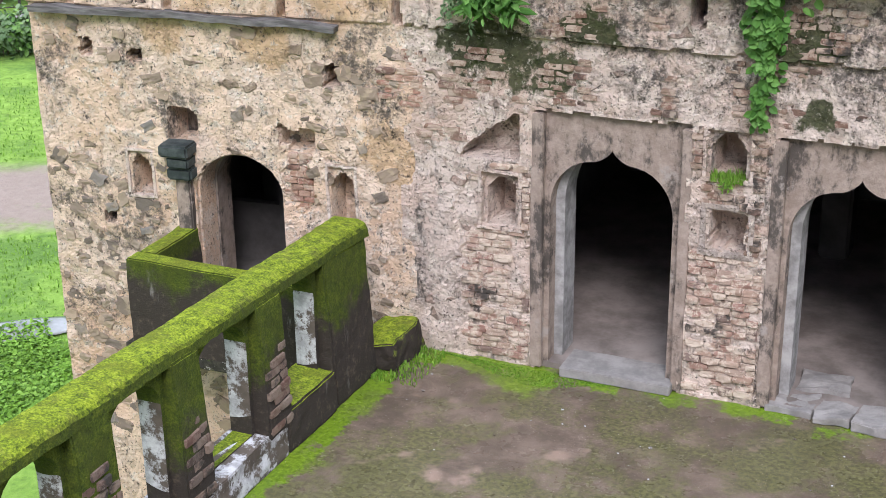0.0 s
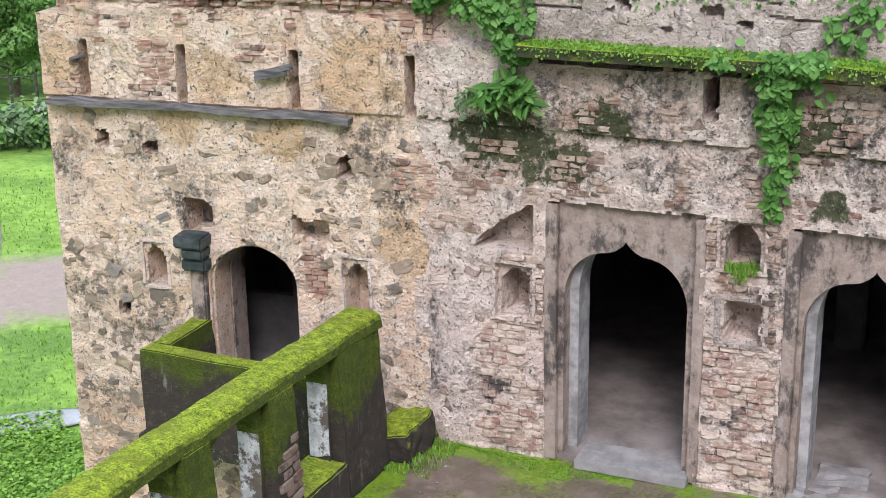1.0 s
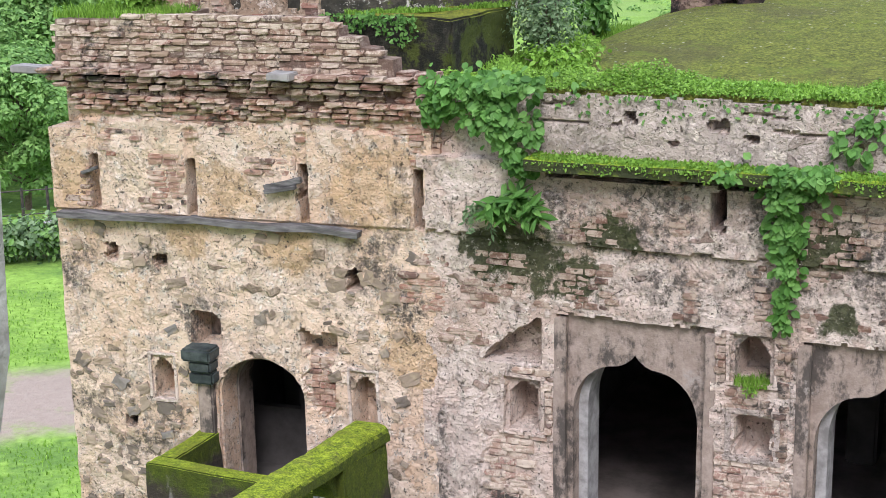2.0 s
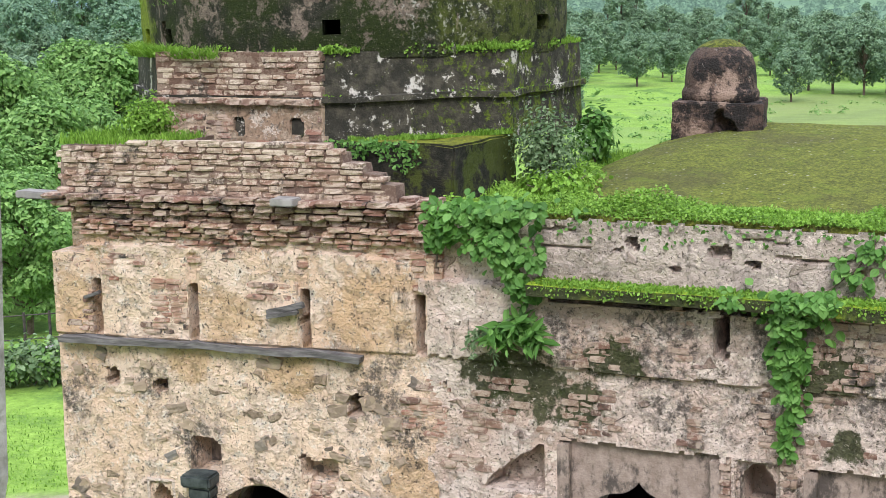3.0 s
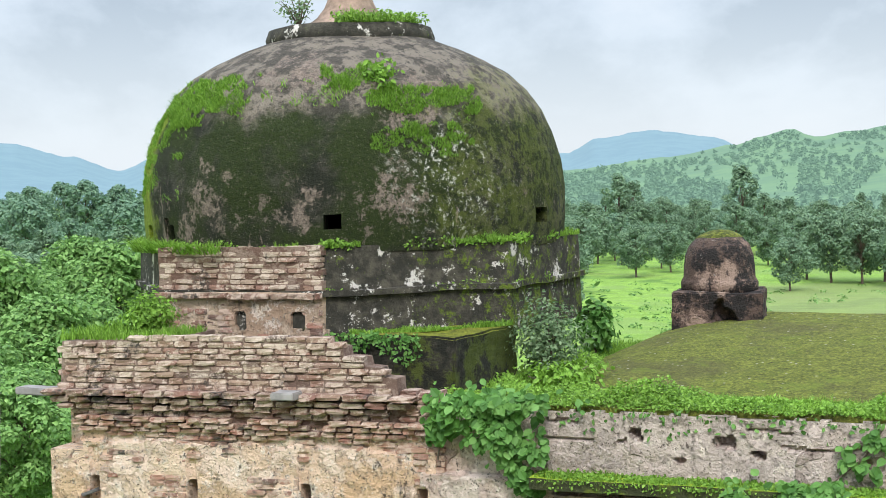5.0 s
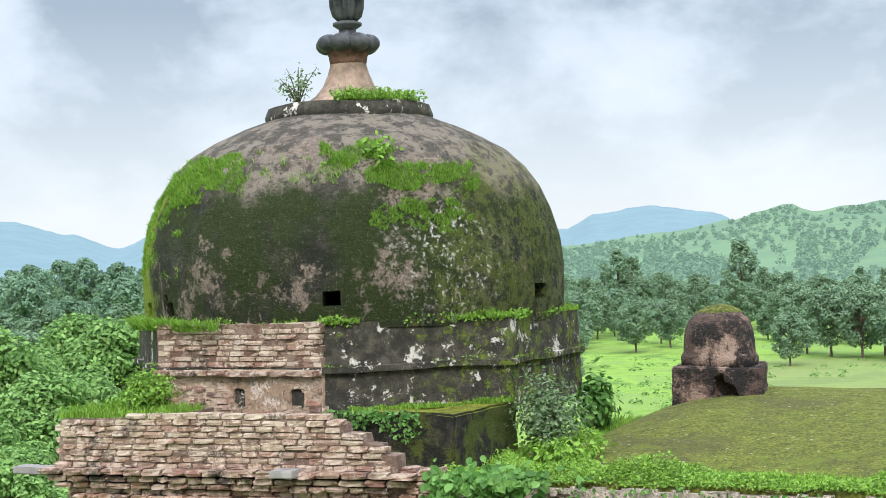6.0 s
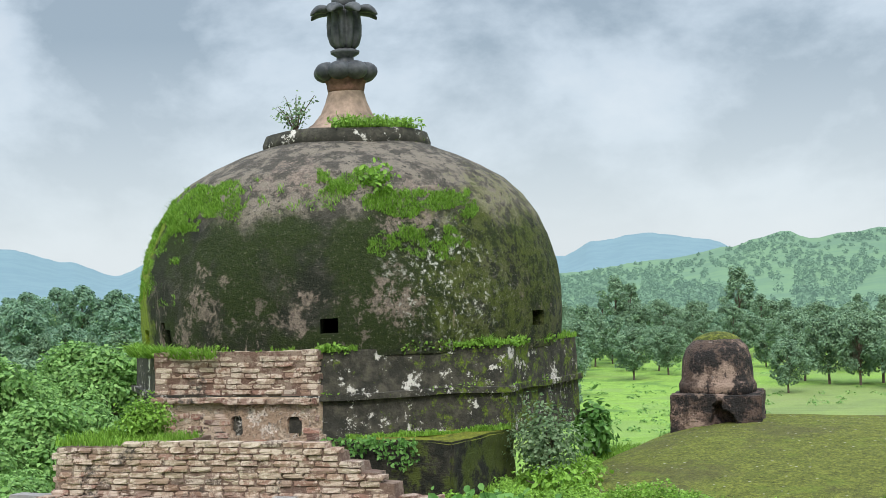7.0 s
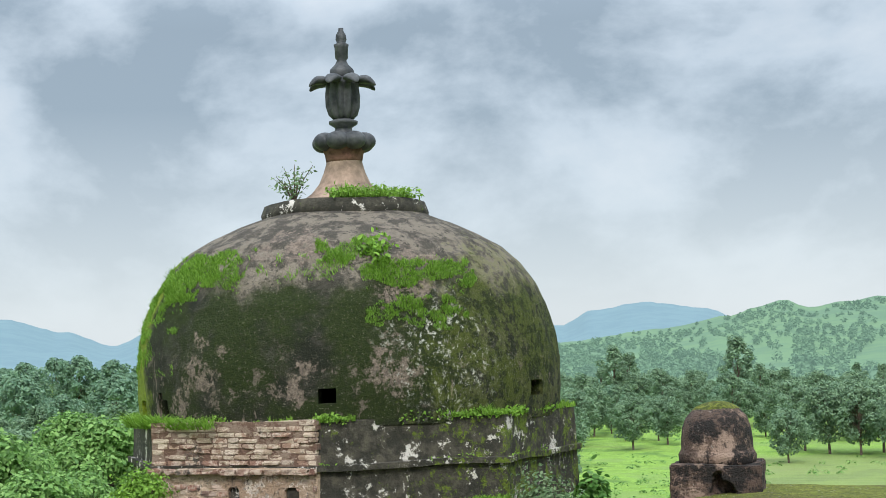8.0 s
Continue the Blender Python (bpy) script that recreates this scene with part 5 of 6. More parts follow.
tagged(blades("roof_grass", roots, 0.07, 0.009, MAT_GRASS), "short bright grass beside the vault", "grass", kind="stuff")
at = scatter(9000, lambda a, b, c: (-5.75 + 0.95 * a + 0.8 * a * (1 - b) ** 3, 12.2 + 3.4 * b, 4.38 + 0.12 * c * (0.5 + 0.5 * math.sin(a * 11 + b * 17))))
tagged(leaves("roof_herbs", at, np.tile((0.1, -0.5, 1.0), (len(at), 1)), 0.034, MAT_GRASS, spread=0.5), "bright low herbs between the drum and the vault", "herbs", kind="stuff")
# the mossy ledge
roots = scatter(5200, lambda a, b, c: (-4.48 + 4.2 * a, WALL_Y - 0.31 + 0.28 * b, 3.885 + 0.02 * c - (0.05 * c if b < 0.1 else 0)))
tagged(blades("ledge_moss_tufts", roots, 0.035, 0.012, MAT_GRASS), "short tufts of moss and herbs on the ledge", "moss", kind="stuff")
at = scatter(2400, lambda a, b, c: (-4.48 + 4.3 * a, WALL_Y - 0.33 + 0.30 * b, 3.90 + 0.03 * c - (0.09 * c * (0.4 + abs(math.sin(a * 31))) if b < 0.15 else 0)))
tagged(leaves("ledge_herbs", at, np.tile((0, -0.7, 0.8), (len(at), 1)), 0.03, MAT_GRASS), "tiny herbs growing over the ledge", "herbs", kind="stuff")


def creeper(name, blobs, size, label, stems):
    """A hanging creeper: stems down the wall and leaves in uneven masses; blobs are (u, z, half width, half height, leaves, depth)."""
    vine = thing(name, label, "creeper")
    pts, face = [], []
    for u, z, hw, hh, n, dep in blobs:
        for _ in range(n):
            a, b = rng.normal(0, 0.5), rng.normal(0, 0.5)
            if noise.noise(Vector((u + a * hw, z + b * hh, 3.1)) * 6) < -0.28:
                continue
            bulge = max(0.02, dep * (1 - 0.35 * (a * a + b * b)))
            pts.append((u + a * hw, WALL_Y - bulge * (0.55 + 0.45 * rng.random()) - 0.03, z + b * hh))
            face.append((0.2 * a, -1.0, 0.55 + 0.3 * b))
    foliage = leaves("foliage", pts, face, size, MAT_VINE, vine, 0.42, 0.78, 0.6)
    for path in stems:
        part("stem", tube(bmesh.new(), [(u, WALL_Y - d, z) for u, z, d in path], [0.009] * len(path), 5), MAT_BARK, vine)
    return vine


creeper("creeper", ((-5.1, 4.42, 0.36, 0.16, 620, 0.25), (-4.8, 4.22, 0.26, 0.2, 620, 0.3), (-4.62, 4.02, 0.17, 0.22, 430, 0.28), (-4.55, 3.85, 0.09, 0.16, 160, 0.2), (-5.38, 4.28, 0.12, 0.2, 140, 0.12), (-4.75, 4.5, 0.5, 0.1, 300, 0.3)), 0.085,
        "broad-leaved green creeper hanging over the parapet corner", ([(-4.9, 4.5, 0.05), (-4.75, 4.2, 0.12), (-4.56, 3.8, 0.1)], [(-5.3, 4.5, 0.05), (-5.4, 4.2, 0.06), (-5.45, 3.95, 0.05)]))
creeper("creeper", ((-2.25, 3.90, 0.40, 0.09, 420, 0.36), (-2.3, 3.72, 0.24, 0.14, 420, 0.3), (-2.33, 3.45, 0.14, 0.2, 280, 0.2), (-2.34, 3.12, 0.085, 0.25, 200, 0.12), (-2.36, 2.78, 0.05, 0.2, 90, 0.08), (-1.9, 4.1, 0.2, 0.16, 80, 0.1), (-1.75, 4.3, 0.12, 0.12, 40, 0.08), (-2.75, 3.87, 0.2, 0.06, 90, 0.34)), 0.078,
        "green creeper trailing down from the mossy ledge", ([(-2.2, 3.92, 0.3), (-2.3, 3.5, 0.1), (-2.34, 3.0, 0.05), (-2.36, 2.6, 0.04)], [(-2.1, 3.95, 0.2), (-1.85, 4.15, 0.06), (-1.7, 4.4, 0.04)]))


def frond_plant(name, u, z, n, reach, size, label, material):
    plant = thing(name, label, "wall plant")
    for k in range(n):
        a = radians(-160 + 320 * k / max(1, n - 1))
        out = Vector((math.sin(a) * 0.8, -0.5 - 0.3 * rng.random(), 0.25 * math.cos(a) + 0.1)).normalized()
        L = reach * rng.uniform(0.6, 1.1)
        path = [Vector((u, WALL_Y - 0.02, z)) + out * (L * s) + Vector((0, 0, -0.55 * L * s * s)) for s in (0, 0.25, 0.5, 0.75, 1.0)]
        bm = tube(bmesh.new(), path, [0.007, 0.006, 0.005, 0.004, 0.002], 5)
        stem = part("stem", bm, MAT_SHRUB, plant)
        at, fc = [], []
        for s in np.linspace(0.2, 1.0, 9):
            p = path[0] + out * (L * s) + Vector((0, 0, -0.55 * L * s * s))
            for _ in range(3):
                at.append(tuple(p + Vector(rng.normal(0, 0.012, 3))))
                fc.append((0, -0.7, 0.8))
        leaves("leaf_spray", at, fc, size, material, stem, 0.5, 0.36, 0.5)["kind"] = "stuff"
    return plant


frond_plant("wall_plant", -4.62, 3.52, 11, 0.34, 0.15, "leafy green sapling growing out of the wall", MAT_VINE)
frond_plant("wall_plant", -4.93, 3.42, 9, 0.26, 0.06, "pale ferny plant growing out of the wall", MAT_SHRUB)
frond_plant("wall_plant", -2.60, 2.06, 4, 0.07, 0.035, "small tuft growing in the wall niche", MAT_GRASS)
roots = scatter(420, lambda a, b, c: (-2.75 + 0.3 * a, WALL_Y - 0.06 + 0.2 * b, 2.055))
tagged(blades("niche_grass", roots, 0.07, 0.009, MAT_GRASS), "tuft of grass in the wall niche", "grass", kind="stuff")


# plants on the drum and dome
def dome_radius(z):
    for (r0, z0), (r1, z1) in zip(prof, prof[1:]):
        if z <= z1:
            return r0 + (r1 - r0) * (z - z0) / (z1 - z0)
    return 0.3


def dome_at(deg, z):
    a, r = radians(deg), dome_radius(z)
    return (DC.x + r * math.cos(a), DC.y + r * math.sin(a), z)


def ring_at(deg, r, z):
    return (DC.x + r * math.cos(radians(deg)), DC.y + r * math.sin(radians(deg)), z)


def dome_grass(a0, a1, z0, z1, n, h, w, label, cut=0.0):
    pts = []
    while len(pts) < n * 2:
        deg, z = a0 + (a1 - a0) * rng.random(), z0 + (z1 - z0) * rng.random()
        e = min(deg - a0, a1 - deg) / (a1 - a0) + min(z - z0, z1 - z) / (z1 - z0)
        if noise.fractal(Vector((deg * 0.16, z * 6.0, 1.7)), 0.8, 2.1, 6) + e * 0.9 > 0.36 + cut:
            pts.append(dome_at(deg, z))
    return tagged(blades("dome_grass", pts, h * 0.9, w * 0.5, MAT_GRASS, lean=1.0), label, "grass", kind="stuff")


dome_grass(-135, -92, 6.98, 7.48, 4200, 0.055, 0.016, "bright grass growing on the dome's shoulder", -0.16)
dome_grass(-158, -112, 6.2, 7.1, 3600, 0.04, 0.016, "grass creeping down the side of the dome", 0.08)
dome_grass(-60, -24, 7.02, 7.30, 2200, 0.05, 0.016, "band of bright grass across the dome")
dome_grass(-58, -30, 6.6, 7.0, 1100, 0.04, 0.016, "thin grass on the dome", 0.25)
dome_grass(-72, -48, 7.25, 7.62, 900, 0.05, 0.016, "thin grass below the dome's crown", 0.2)
dome_grass(-100, -30, 7.1, 7.4, 500, 0.045, 0.016, "scattered grass on the dome", 0.3)
at = [np.array(dome_at(-54, 7.38)) + rng.normal(0, 0.07, 3) + (0, 0, 0.05) for _ in range(260)]
tagged(leaves("dome_bush", at, np.tile((0.4, -0.6, 0.7), (len(at), 1)), 0.06, MAT_GRASS), "small bright bush rooted in the dome", "bush")
# grass on the drum's ledge, by its eight sides
pts = []
for _ in range(5200):
    deg = -160 + 200 * rng.random()
    k = (deg - math.degrees(DA) + 90 + 22.5) % 45 - 22.5
    edge = DR * math.cos(math.pi / 8) / math.cos(radians(k))
    if noise.noise(Vector((deg * 0.16, 0.3, 5))) > -0.12:
        pts.append(ring_at(deg, edge - 0.22 * rng.random() ** 1.5 + 0.01, 5.75 + 0.01 * rng.random()))
tagged(blades("drum_grass", pts, 0.07, 0.014, MAT_GRASS), "fringe of grass on the ledge under the dome", "grass", kind="stuff")
def ledge_herbs(deg0, deg1, z, n, size, out, seed, label):
    """Low leafy herbs in clumps along the eight-sided ledge."""
    at = []
    for _ in range(n):
        deg = deg0 + (deg1 - deg0) * rng.random()
        k = (deg - math.degrees(DA) + 90 + 22.5) % 45 - 22.5
        edge = DR * math.cos(math.pi / 8) / math.cos(radians(k))
        clump = noise.noise(Vector((deg * 0.13, 1.7, seed)))
        if clump > -0.02:
            s = rng.random()
            at.append(ring_at(deg, edge + out - 0.14 * s, z - 0.05 * (1 - s) * rng.random() + 0.13 * min(clump + 0.2, 0.6) * rng.random()))
    return tagged(leaves("ledge_herbs", at, np.tile((0.1, -0.6, 0.8), (len(at), 1)), size, MAT_GRASS), label, "herbs", kind="stuff")


ledge_herbs(-160, 10, 5.77, 5200, 0.034, 0.03, 3.1, "fresh leafy herbs on the ledge under the dome")
ledge_herbs(-140, 0, 5.335, 1500, 0.026, 0.05, 8.7, "small herbs on the string course of the drum")
pts = [ring_at(-95 - 45 * rng.random(), DR * 0.985 + 0.03 * rng.random(), 5.70 + 0.06 * rng.random()) for _ in range(900)]
tagged(blades("drum_grass", pts, 0.12, 0.012, MAT_GRASS, lean=1.6), "hanging grass at the drum's corner", "grass", kind="stuff")
pts = [ring_at(-64 + 38 * rng.random(), DR + 0.02 + 0.10 * rng.random(), 4.93) for _ in range(1500)]
tagged(blades("plinth_grass", pts, 0.05, 0.014, MAT_GRASS), "grass on the plinth below the drum", "grass", kind="stuff")
at = [(lambda a, b: (-6.95 + 1.0 * a, 12.44 - 0.07 * rng.random(), 4.95 - (0.05 + 0.24 * abs(math.sin(a * 5.0 + 0.6))) * b ** 1.3))(rng.random(), rng.random()) for _ in range(420)]
tagged(leaves("plinth_creeper", at, np.tile((0.4, -0.9, 0.3), (len(at), 1)), 0.045, MAT_VINE), "creeper over the corner of the plinth", "creeper")
# crown
pts = [ring_at(-75 + 72 * rng.random(), 0.45 + 0.46 * rng.random(), 8.09) for _ in range(1500)]
tagged(blades("crown_grass", pts, 0.10, 0.008, MAT_GRASS), "cushion of grass on the dome's crown", "grass", kind="stuff")


def bush(name, centre, radii, n, size, material, label, stems=5):
    b = thing(name, label, "bush")
    d = rng.normal(0, 1, (n, 3))
    d /= np.linalg.norm(d, axis=1)[:, None]
    q = np.abs(rng.normal(0.72, 0.22, n))[:, None]
    lump = np.array([0.75 + 0.45 * noise.noise(Vector(v * 2.2) + Vector(centre)) for v in d])[:, None]
    at = np.array(centre) + d * q * lump * np.array(radii)
    leaves("foliage", at, d + np.array([0, 0, 0.6]), size, material, b, 0.5)
    for k in range(stems):
        v = Vector(d[k]) * 0.7
        base = Vector(centre) - Vector((0, 0, radii[2] * 0.95))
        tip = Vector(centre) + Vector((v.x * radii[0], v.y * radii[1], abs(v.z) * radii[2]))
        part("stem", tube(bmesh.new(), [base, base.lerp(tip, 0.5) + Vector((0, 0, 0.05 * radii[2])), tip], [0.014, 0.009, 0.004], 5), MAT_BARK, b)
    return b


bush("shrub", (-5.22, 13.75, 4.80), (0.50, 0.40, 0.52), 3000, 0.042, MAT_SHRUB, "grey-green shrub beside the drum", 6)
bush("shrub", (-5.38, 15.7, 4.75), (0.27, 0.4, 0.4), 750, 0.1, MAT_VINE, "broad-leaved bush behind the drum")
bush("shrub", (-4.95, 13.4, 4.5), (0.55, 0.5, 0.16), 800, 0.06, MAT_GRASS, "low bright herbs at the foot of the shrub")
tp = on_tower(-3.05, 5.16, -0.5)
bush("shrub", tuple(tp), (0.34, 0.33, 0.26), 3000, 0.036, MAT_GRASS, "bright green bush on the tower's corner")
pts = []
for _ in range(2600):
    u, d = -3.70 + 1.2 * rng.random(), 0.07 - 0.7 * rng.random()
    pts.append(tuple(on_tower(u, 4.965, d)))
tagged(blades("tower_grass", pts, 0.10, 0.010, MAT_GRASS), "bright grass on the tower's corner", "grass", kind="stuff")
at = [ring_at(-75 + 80 * rng.random(), 0.5 + 0.45 * rng.random(), 8.10 + 0.11 * rng.random()) for _ in range(900)]
tagged(leaves("crown_herbs", at, np.tile((0.1, -0.5, 0.8), (len(at), 1)), 0.04, MAT_GRASS), "cushion of leafy herbs on the dome's crown", "herbs", kind="stuff")
# twiggy sapling at the crown
sap = thing("sapling", "sparse twiggy sapling at the foot of the finial", "sapling")
at = []
base = Vector(ring_at(-128, 0.62, 8.09))
for k in range(9):
    tip = base + Vector((rng.normal(-0.06, 0.17), rng.normal(0, 0.1), rng.uniform(0.22, 0.5)))
    bm = bmesh.new()
    tube(bm, [base, base.lerp(tip, 0.5) + Vector((0, 0, 0.05)), tip], [0.008, 0.006, 0.003], 5)
    part("twig", bm, MAT_BARK, sap)
    at += [tuple(base.lerp(tip, s) + Vector(rng.normal(0, 0.03, 3))) for s in rng.uniform(0.3, 1.05, 30)]
leaves("foliage", at, np.tile((0, -0.5, 0.8), (len(at), 1)), 0.045, MAT_SHRUB, sap)


# ---------- trees and land plants ----------
def tree_kind(seed, height, spread, clumps, per, leaf, material, trunk=0.35):
    """One tree at the origin: tapered trunk with limbs, crown of many leaves in uneven clumps."""
    r = np.random.default_rng(seed)
    tree = thing("tree", "", "tree")
    bm = bmesh.new()
    top = height * 0.8
    tube(bm, [(0, 0, -0.6), (0.1, 0.05, top * 0.3), (-0.1, 0.1, top * 0.65), (0.05, 0, top)], [trunk * 0.55, trunk * 0.4, trunk * 0.28, trunk * 0.1], 8)
    at, fc = [], []
    for k in range(clumps):
        f = (k + 0.5) / clumps
        hz = height * (0.22 + 0.74 * f ** 0.75)
        rad = spread * (math.sin(math.pi * (0.16 + 0.80 * f)) ** 0.75) * r.uniform(0.35, 1.05)
        a = k * 2.4 + r.uniform(-0.5, 0.5)
        c = np.array([rad * math.cos(a), rad * math.sin(a), hz])
        if k % 2 == 0:
            tube(bm, [(0, 0, hz * 0.62), tuple(c * np.array([0.5, 0.5, 0.85])), tuple(c)], [trunk * 0.16, trunk * 0.1, trunk * 0.03], 5)
        cr = spread * r.uniform(0.19, 0.33)
        d = r.normal(0, 1, (per, 3))
        d /= np.linalg.norm(d, axis=1)[:, None]
        q = r.uniform(0.5, 1.05, per)[:, None] ** 0.5
        at.append(c + d * q * cr * np.array([1, 1, 0.72]))
        fc.append(d + np.array([0, 0, 0.7]))
    part("trunk", bm, MAT_BARK, tree)
    leaves("crown", np.concatenate(at), np.concatenate(fc), leaf, material, tree, 0.45, 0.7, 0.3, True)
    return tree


TREES = {
    "teak": tree_kind(1, 9.5, 3.2, 64, 250, 0.29, MAT_TREE_A),
    "round": tree_kind(2, 8.0, 3.6, 64, 250, 0.28, MAT_TREE_A),
    "dark": tree_kind(3, 8.4, 3.1, 54, 120, 0.36, MAT_TREE_B),
    "slim": tree_kind(4, 9.5, 1.9, 30, 90, 0.36, MAT_TREE_B, 0.28),
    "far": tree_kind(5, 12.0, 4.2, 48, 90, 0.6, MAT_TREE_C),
}
first = set()


def plant_tree(kind, az, dist, size, label, group):
    x, y = dist * math.sin(radians(az)), dist * math.cos(radians(az))
    m = pose(x, y, land_height(x, y) - 0.1, 0, 0, rng.uniform(0, 360)) @ Matrix.Diagonal((size, size, size * rng.uniform(0.92, 1.08), 1))
    ob = TREES[kind]
    if kind in first:
        ob = copy_thing(ob, m)
        ob.matrix_basis = m
    else:
        first.add(kind)
        ob.matrix_basis = m
    tagged(ob, label, "tree", group)


# leafy trees beside the meadow, below the tower
for az, d, s, k in ((-40.6, 57, 0.78, "round"), (-39.6, 66, 0.88, "teak"), (-38.2, 72, 0.92, "round"), (-41.4, 74, 1.0, "teak"), (-37.0, 80, 0.98, "teak"), (-36.2, 74, 0.86, "round"), (-40.0, 86, 1.0, "round"), (-35.4, 88, 0.95, "teak"),
                    (-38.4, 92, 1.0, "teak"), (-42.5, 62, 0.9, "round"), (-43.5, 78, 1.0, "teak"), (-34.5, 84, 0.9, "round"), (-36.6, 100, 0.92, "round")):
    plant_tree(k, az, d, s, "leafy green tree at the edge of the meadow", "trees beside the meadow")
for k in range(20):
    plant_tree("dark" if k % 3 else "slim", -43.5 + 0.45 * k + rng.uniform(-0.3, 0.3), rng.uniform(135, 185), rng.uniform(0.85, 1.15), "dark green tree in the middle distance", "trees in the valley")
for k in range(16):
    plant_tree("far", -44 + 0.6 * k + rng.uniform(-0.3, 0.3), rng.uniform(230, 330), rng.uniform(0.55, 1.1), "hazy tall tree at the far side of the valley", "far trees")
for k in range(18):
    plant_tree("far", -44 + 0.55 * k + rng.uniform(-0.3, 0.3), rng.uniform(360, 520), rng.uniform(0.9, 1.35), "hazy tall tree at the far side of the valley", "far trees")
# the grove across the valley, behind the turret
for k in range(120):
    az = -20.8 + 0.13 * k + rng.uniform(-0.3, 0.3)
    d = rng.uniform(205, 340)
    plant_tree(("dark", "slim", "dark", "far")[k % 4], az, d, rng.uniform(0.6, 1.1) * (0.6 if k % 4 == 3 else 1), "dark green tree in the grove across the valley", "grove across the valley")
for az, d, s in ((-17.3, 196, 0.85), (-19.9, 170, 0.85), (-20.3, 120, 0.62), (-11.6, 168, 0.72), (-11.0, 186, 0.9), (-10.1, 180, 0.95), (-9.0, 178, 0.95), (-8.2, 182, 1.0), (-14.6, 190, 0.72), (-16.0, 205, 0.8), (-7.4, 172, 0.9)):
    plant_tree("dark", az, d, s, "dark green tree standing free in the meadow", "meadow trees")
for az, d, s in ((-13.3, 300, 1.7), (-17.9, 300, 1.55), (-17.4, 310, 1.5)):
    plant_tree("slim", az, d, s, "tall slim tree rising above the grove", "tall slim trees")
# woods on the slopes: many clumps in one mesh
at, fc = [], []
slope_crest = steps_curve((-32, -0.2), (-24, 0.2), (-20, 0.55), (-16, 0.95), (-13.6, 1.35), (-12.4, 1.65), (-11.5, 1.88), (-10.6, 1.55), (-9.3, 1.72), (-8, 1.86), (-3, 2.1), (25, 1.5))
for _ in range(1900):
    az, s = -23 + 18 * rng.random(), 0.94 * rng.random() ** 0.8
    if noise.noise(Vector((az * 0.45, s * 3.5, 2))) < -0.12 and rng.random() < 0.85:
        continue
    d = 380 + 720 * s
    top = EYE + 1100 * math.tan(radians(slope_crest(az)))
    z = -7 + (top + 7) * s ** 1.3
    c = np.array([d * math.sin(radians(az)), d * math.cos(radians(az)), z + 1.2])
    size = rng.uniform(0.9, 2.1) * (1.15 - 0.5 * s)
    n = rng.normal(0, 1, (34, 3))
    n /= np.linalg.norm(n, axis=1)[:, None]
    at.append(c + n * size * np.array([1, 1, 1.15]) * rng.uniform(0.4, 1.0, (34, 1)))
    fc.append(n + np.array([0, 0, 0.5]))
# the woods glow faintly too, painting the same haze over them
MAT_WOODS = make_hill("haze_glow_woods", (0.074, 0.128, 0.064), (0.060, 0.108, 0.058), (0.18, 0.30, 0.265), 0.40)
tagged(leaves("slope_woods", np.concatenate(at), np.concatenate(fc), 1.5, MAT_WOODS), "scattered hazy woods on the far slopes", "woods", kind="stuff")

# low tussocks and bushes over the far meadow
at, fc = [], []
for _ in range(420):
    az, d = -21 + 14 * rng.random(), 60 + 190 * rng.random()
    x, y = d * math.sin(radians(az)), d * math.cos(radians(az))
    if noise.noise(Vector((x, y, 0)) * 0.04) < 0.0:
        continue
    n = rng.normal(0, 1, (22, 3))
    n[:, 2] = np.abs(n[:, 2])
    n /= np.linalg.norm(n, axis=1)[:, None]
    at.append(np.array((x, y, land_height(x, y))) + n * rng.uniform(0.25, 0.8) * np.array([1, 1, 0.7]))
    fc.append(n + np.array([0, 0, 0.8]))
tagged(leaves("meadow_tussocks", np.concatenate(at), np.concatenate(fc), 0.3, MAT_TREE_A, flat=True), "low tussocks and bushes in the far meadow", "tussocks", kind="stuff")

# meadow plants close under the tower
pts = []
for _ in range(9000):
    az, d = rng.uniform(-47, -38), rng.uniform(23, 46)
    x, y = d * math.sin(radians(az)), d * math.cos(radians(az))
    if abs(-0.656 * x + 0.755 * y - 35.0) < 2.8:
        continue
    pts.append((x, y, land_height(x, y)))
tagged(blades("meadow_grass", pts, 0.08, 0.03, MAT_GRASS), "tufts of grass in the meadow", "grass", kind="stuff")
at = []
for _ in range(9500):
    az, d = rng.uniform(-46, -38.2), rng.uniform(22.5, 27.5)
    x, y = d * math.sin(radians(az)), d * math.cos(radians(az))
    if noise.noise(Vector((x, y, 0)) * 0.35) > -0.1:
        at.append((x, y, land_height(x, y) + 0.04 + 0.10 * rng.random()))
tagged(leaves("meadow_herbs", at, np.tile((0, 0, 1.0), (len(at), 1)), 0.10, MAT_GRASS, spread=0.4), "broad-leaved weeds in the meadow", "weeds", kind="stuff")
# puddle beside the weeds
bm = lathe(bmesh.new(), [(0.0005, 0.02), (0.45, 0.03), (0.8, 0.015), (1.0, 0.0)], (0, 0, 0), 24, wobble=0.0)
MAT_WATER = simple("still_puddle", (0.25, 0.25, 0.24), (0.33, 0.33, 0.32), 2, 0.08, 0.0)
pud = tagged(part("puddle", bm, MAT_WATER, smooth=True), "pale puddle in the wet grass", "puddle")
pud.matrix_basis = pose(-18.1, 20.4, land_height(-18.1, 20.4) + 0.05, 0, 0, 40) @ Matrix.Diagonal((1.5, 0.5, 1, 1))
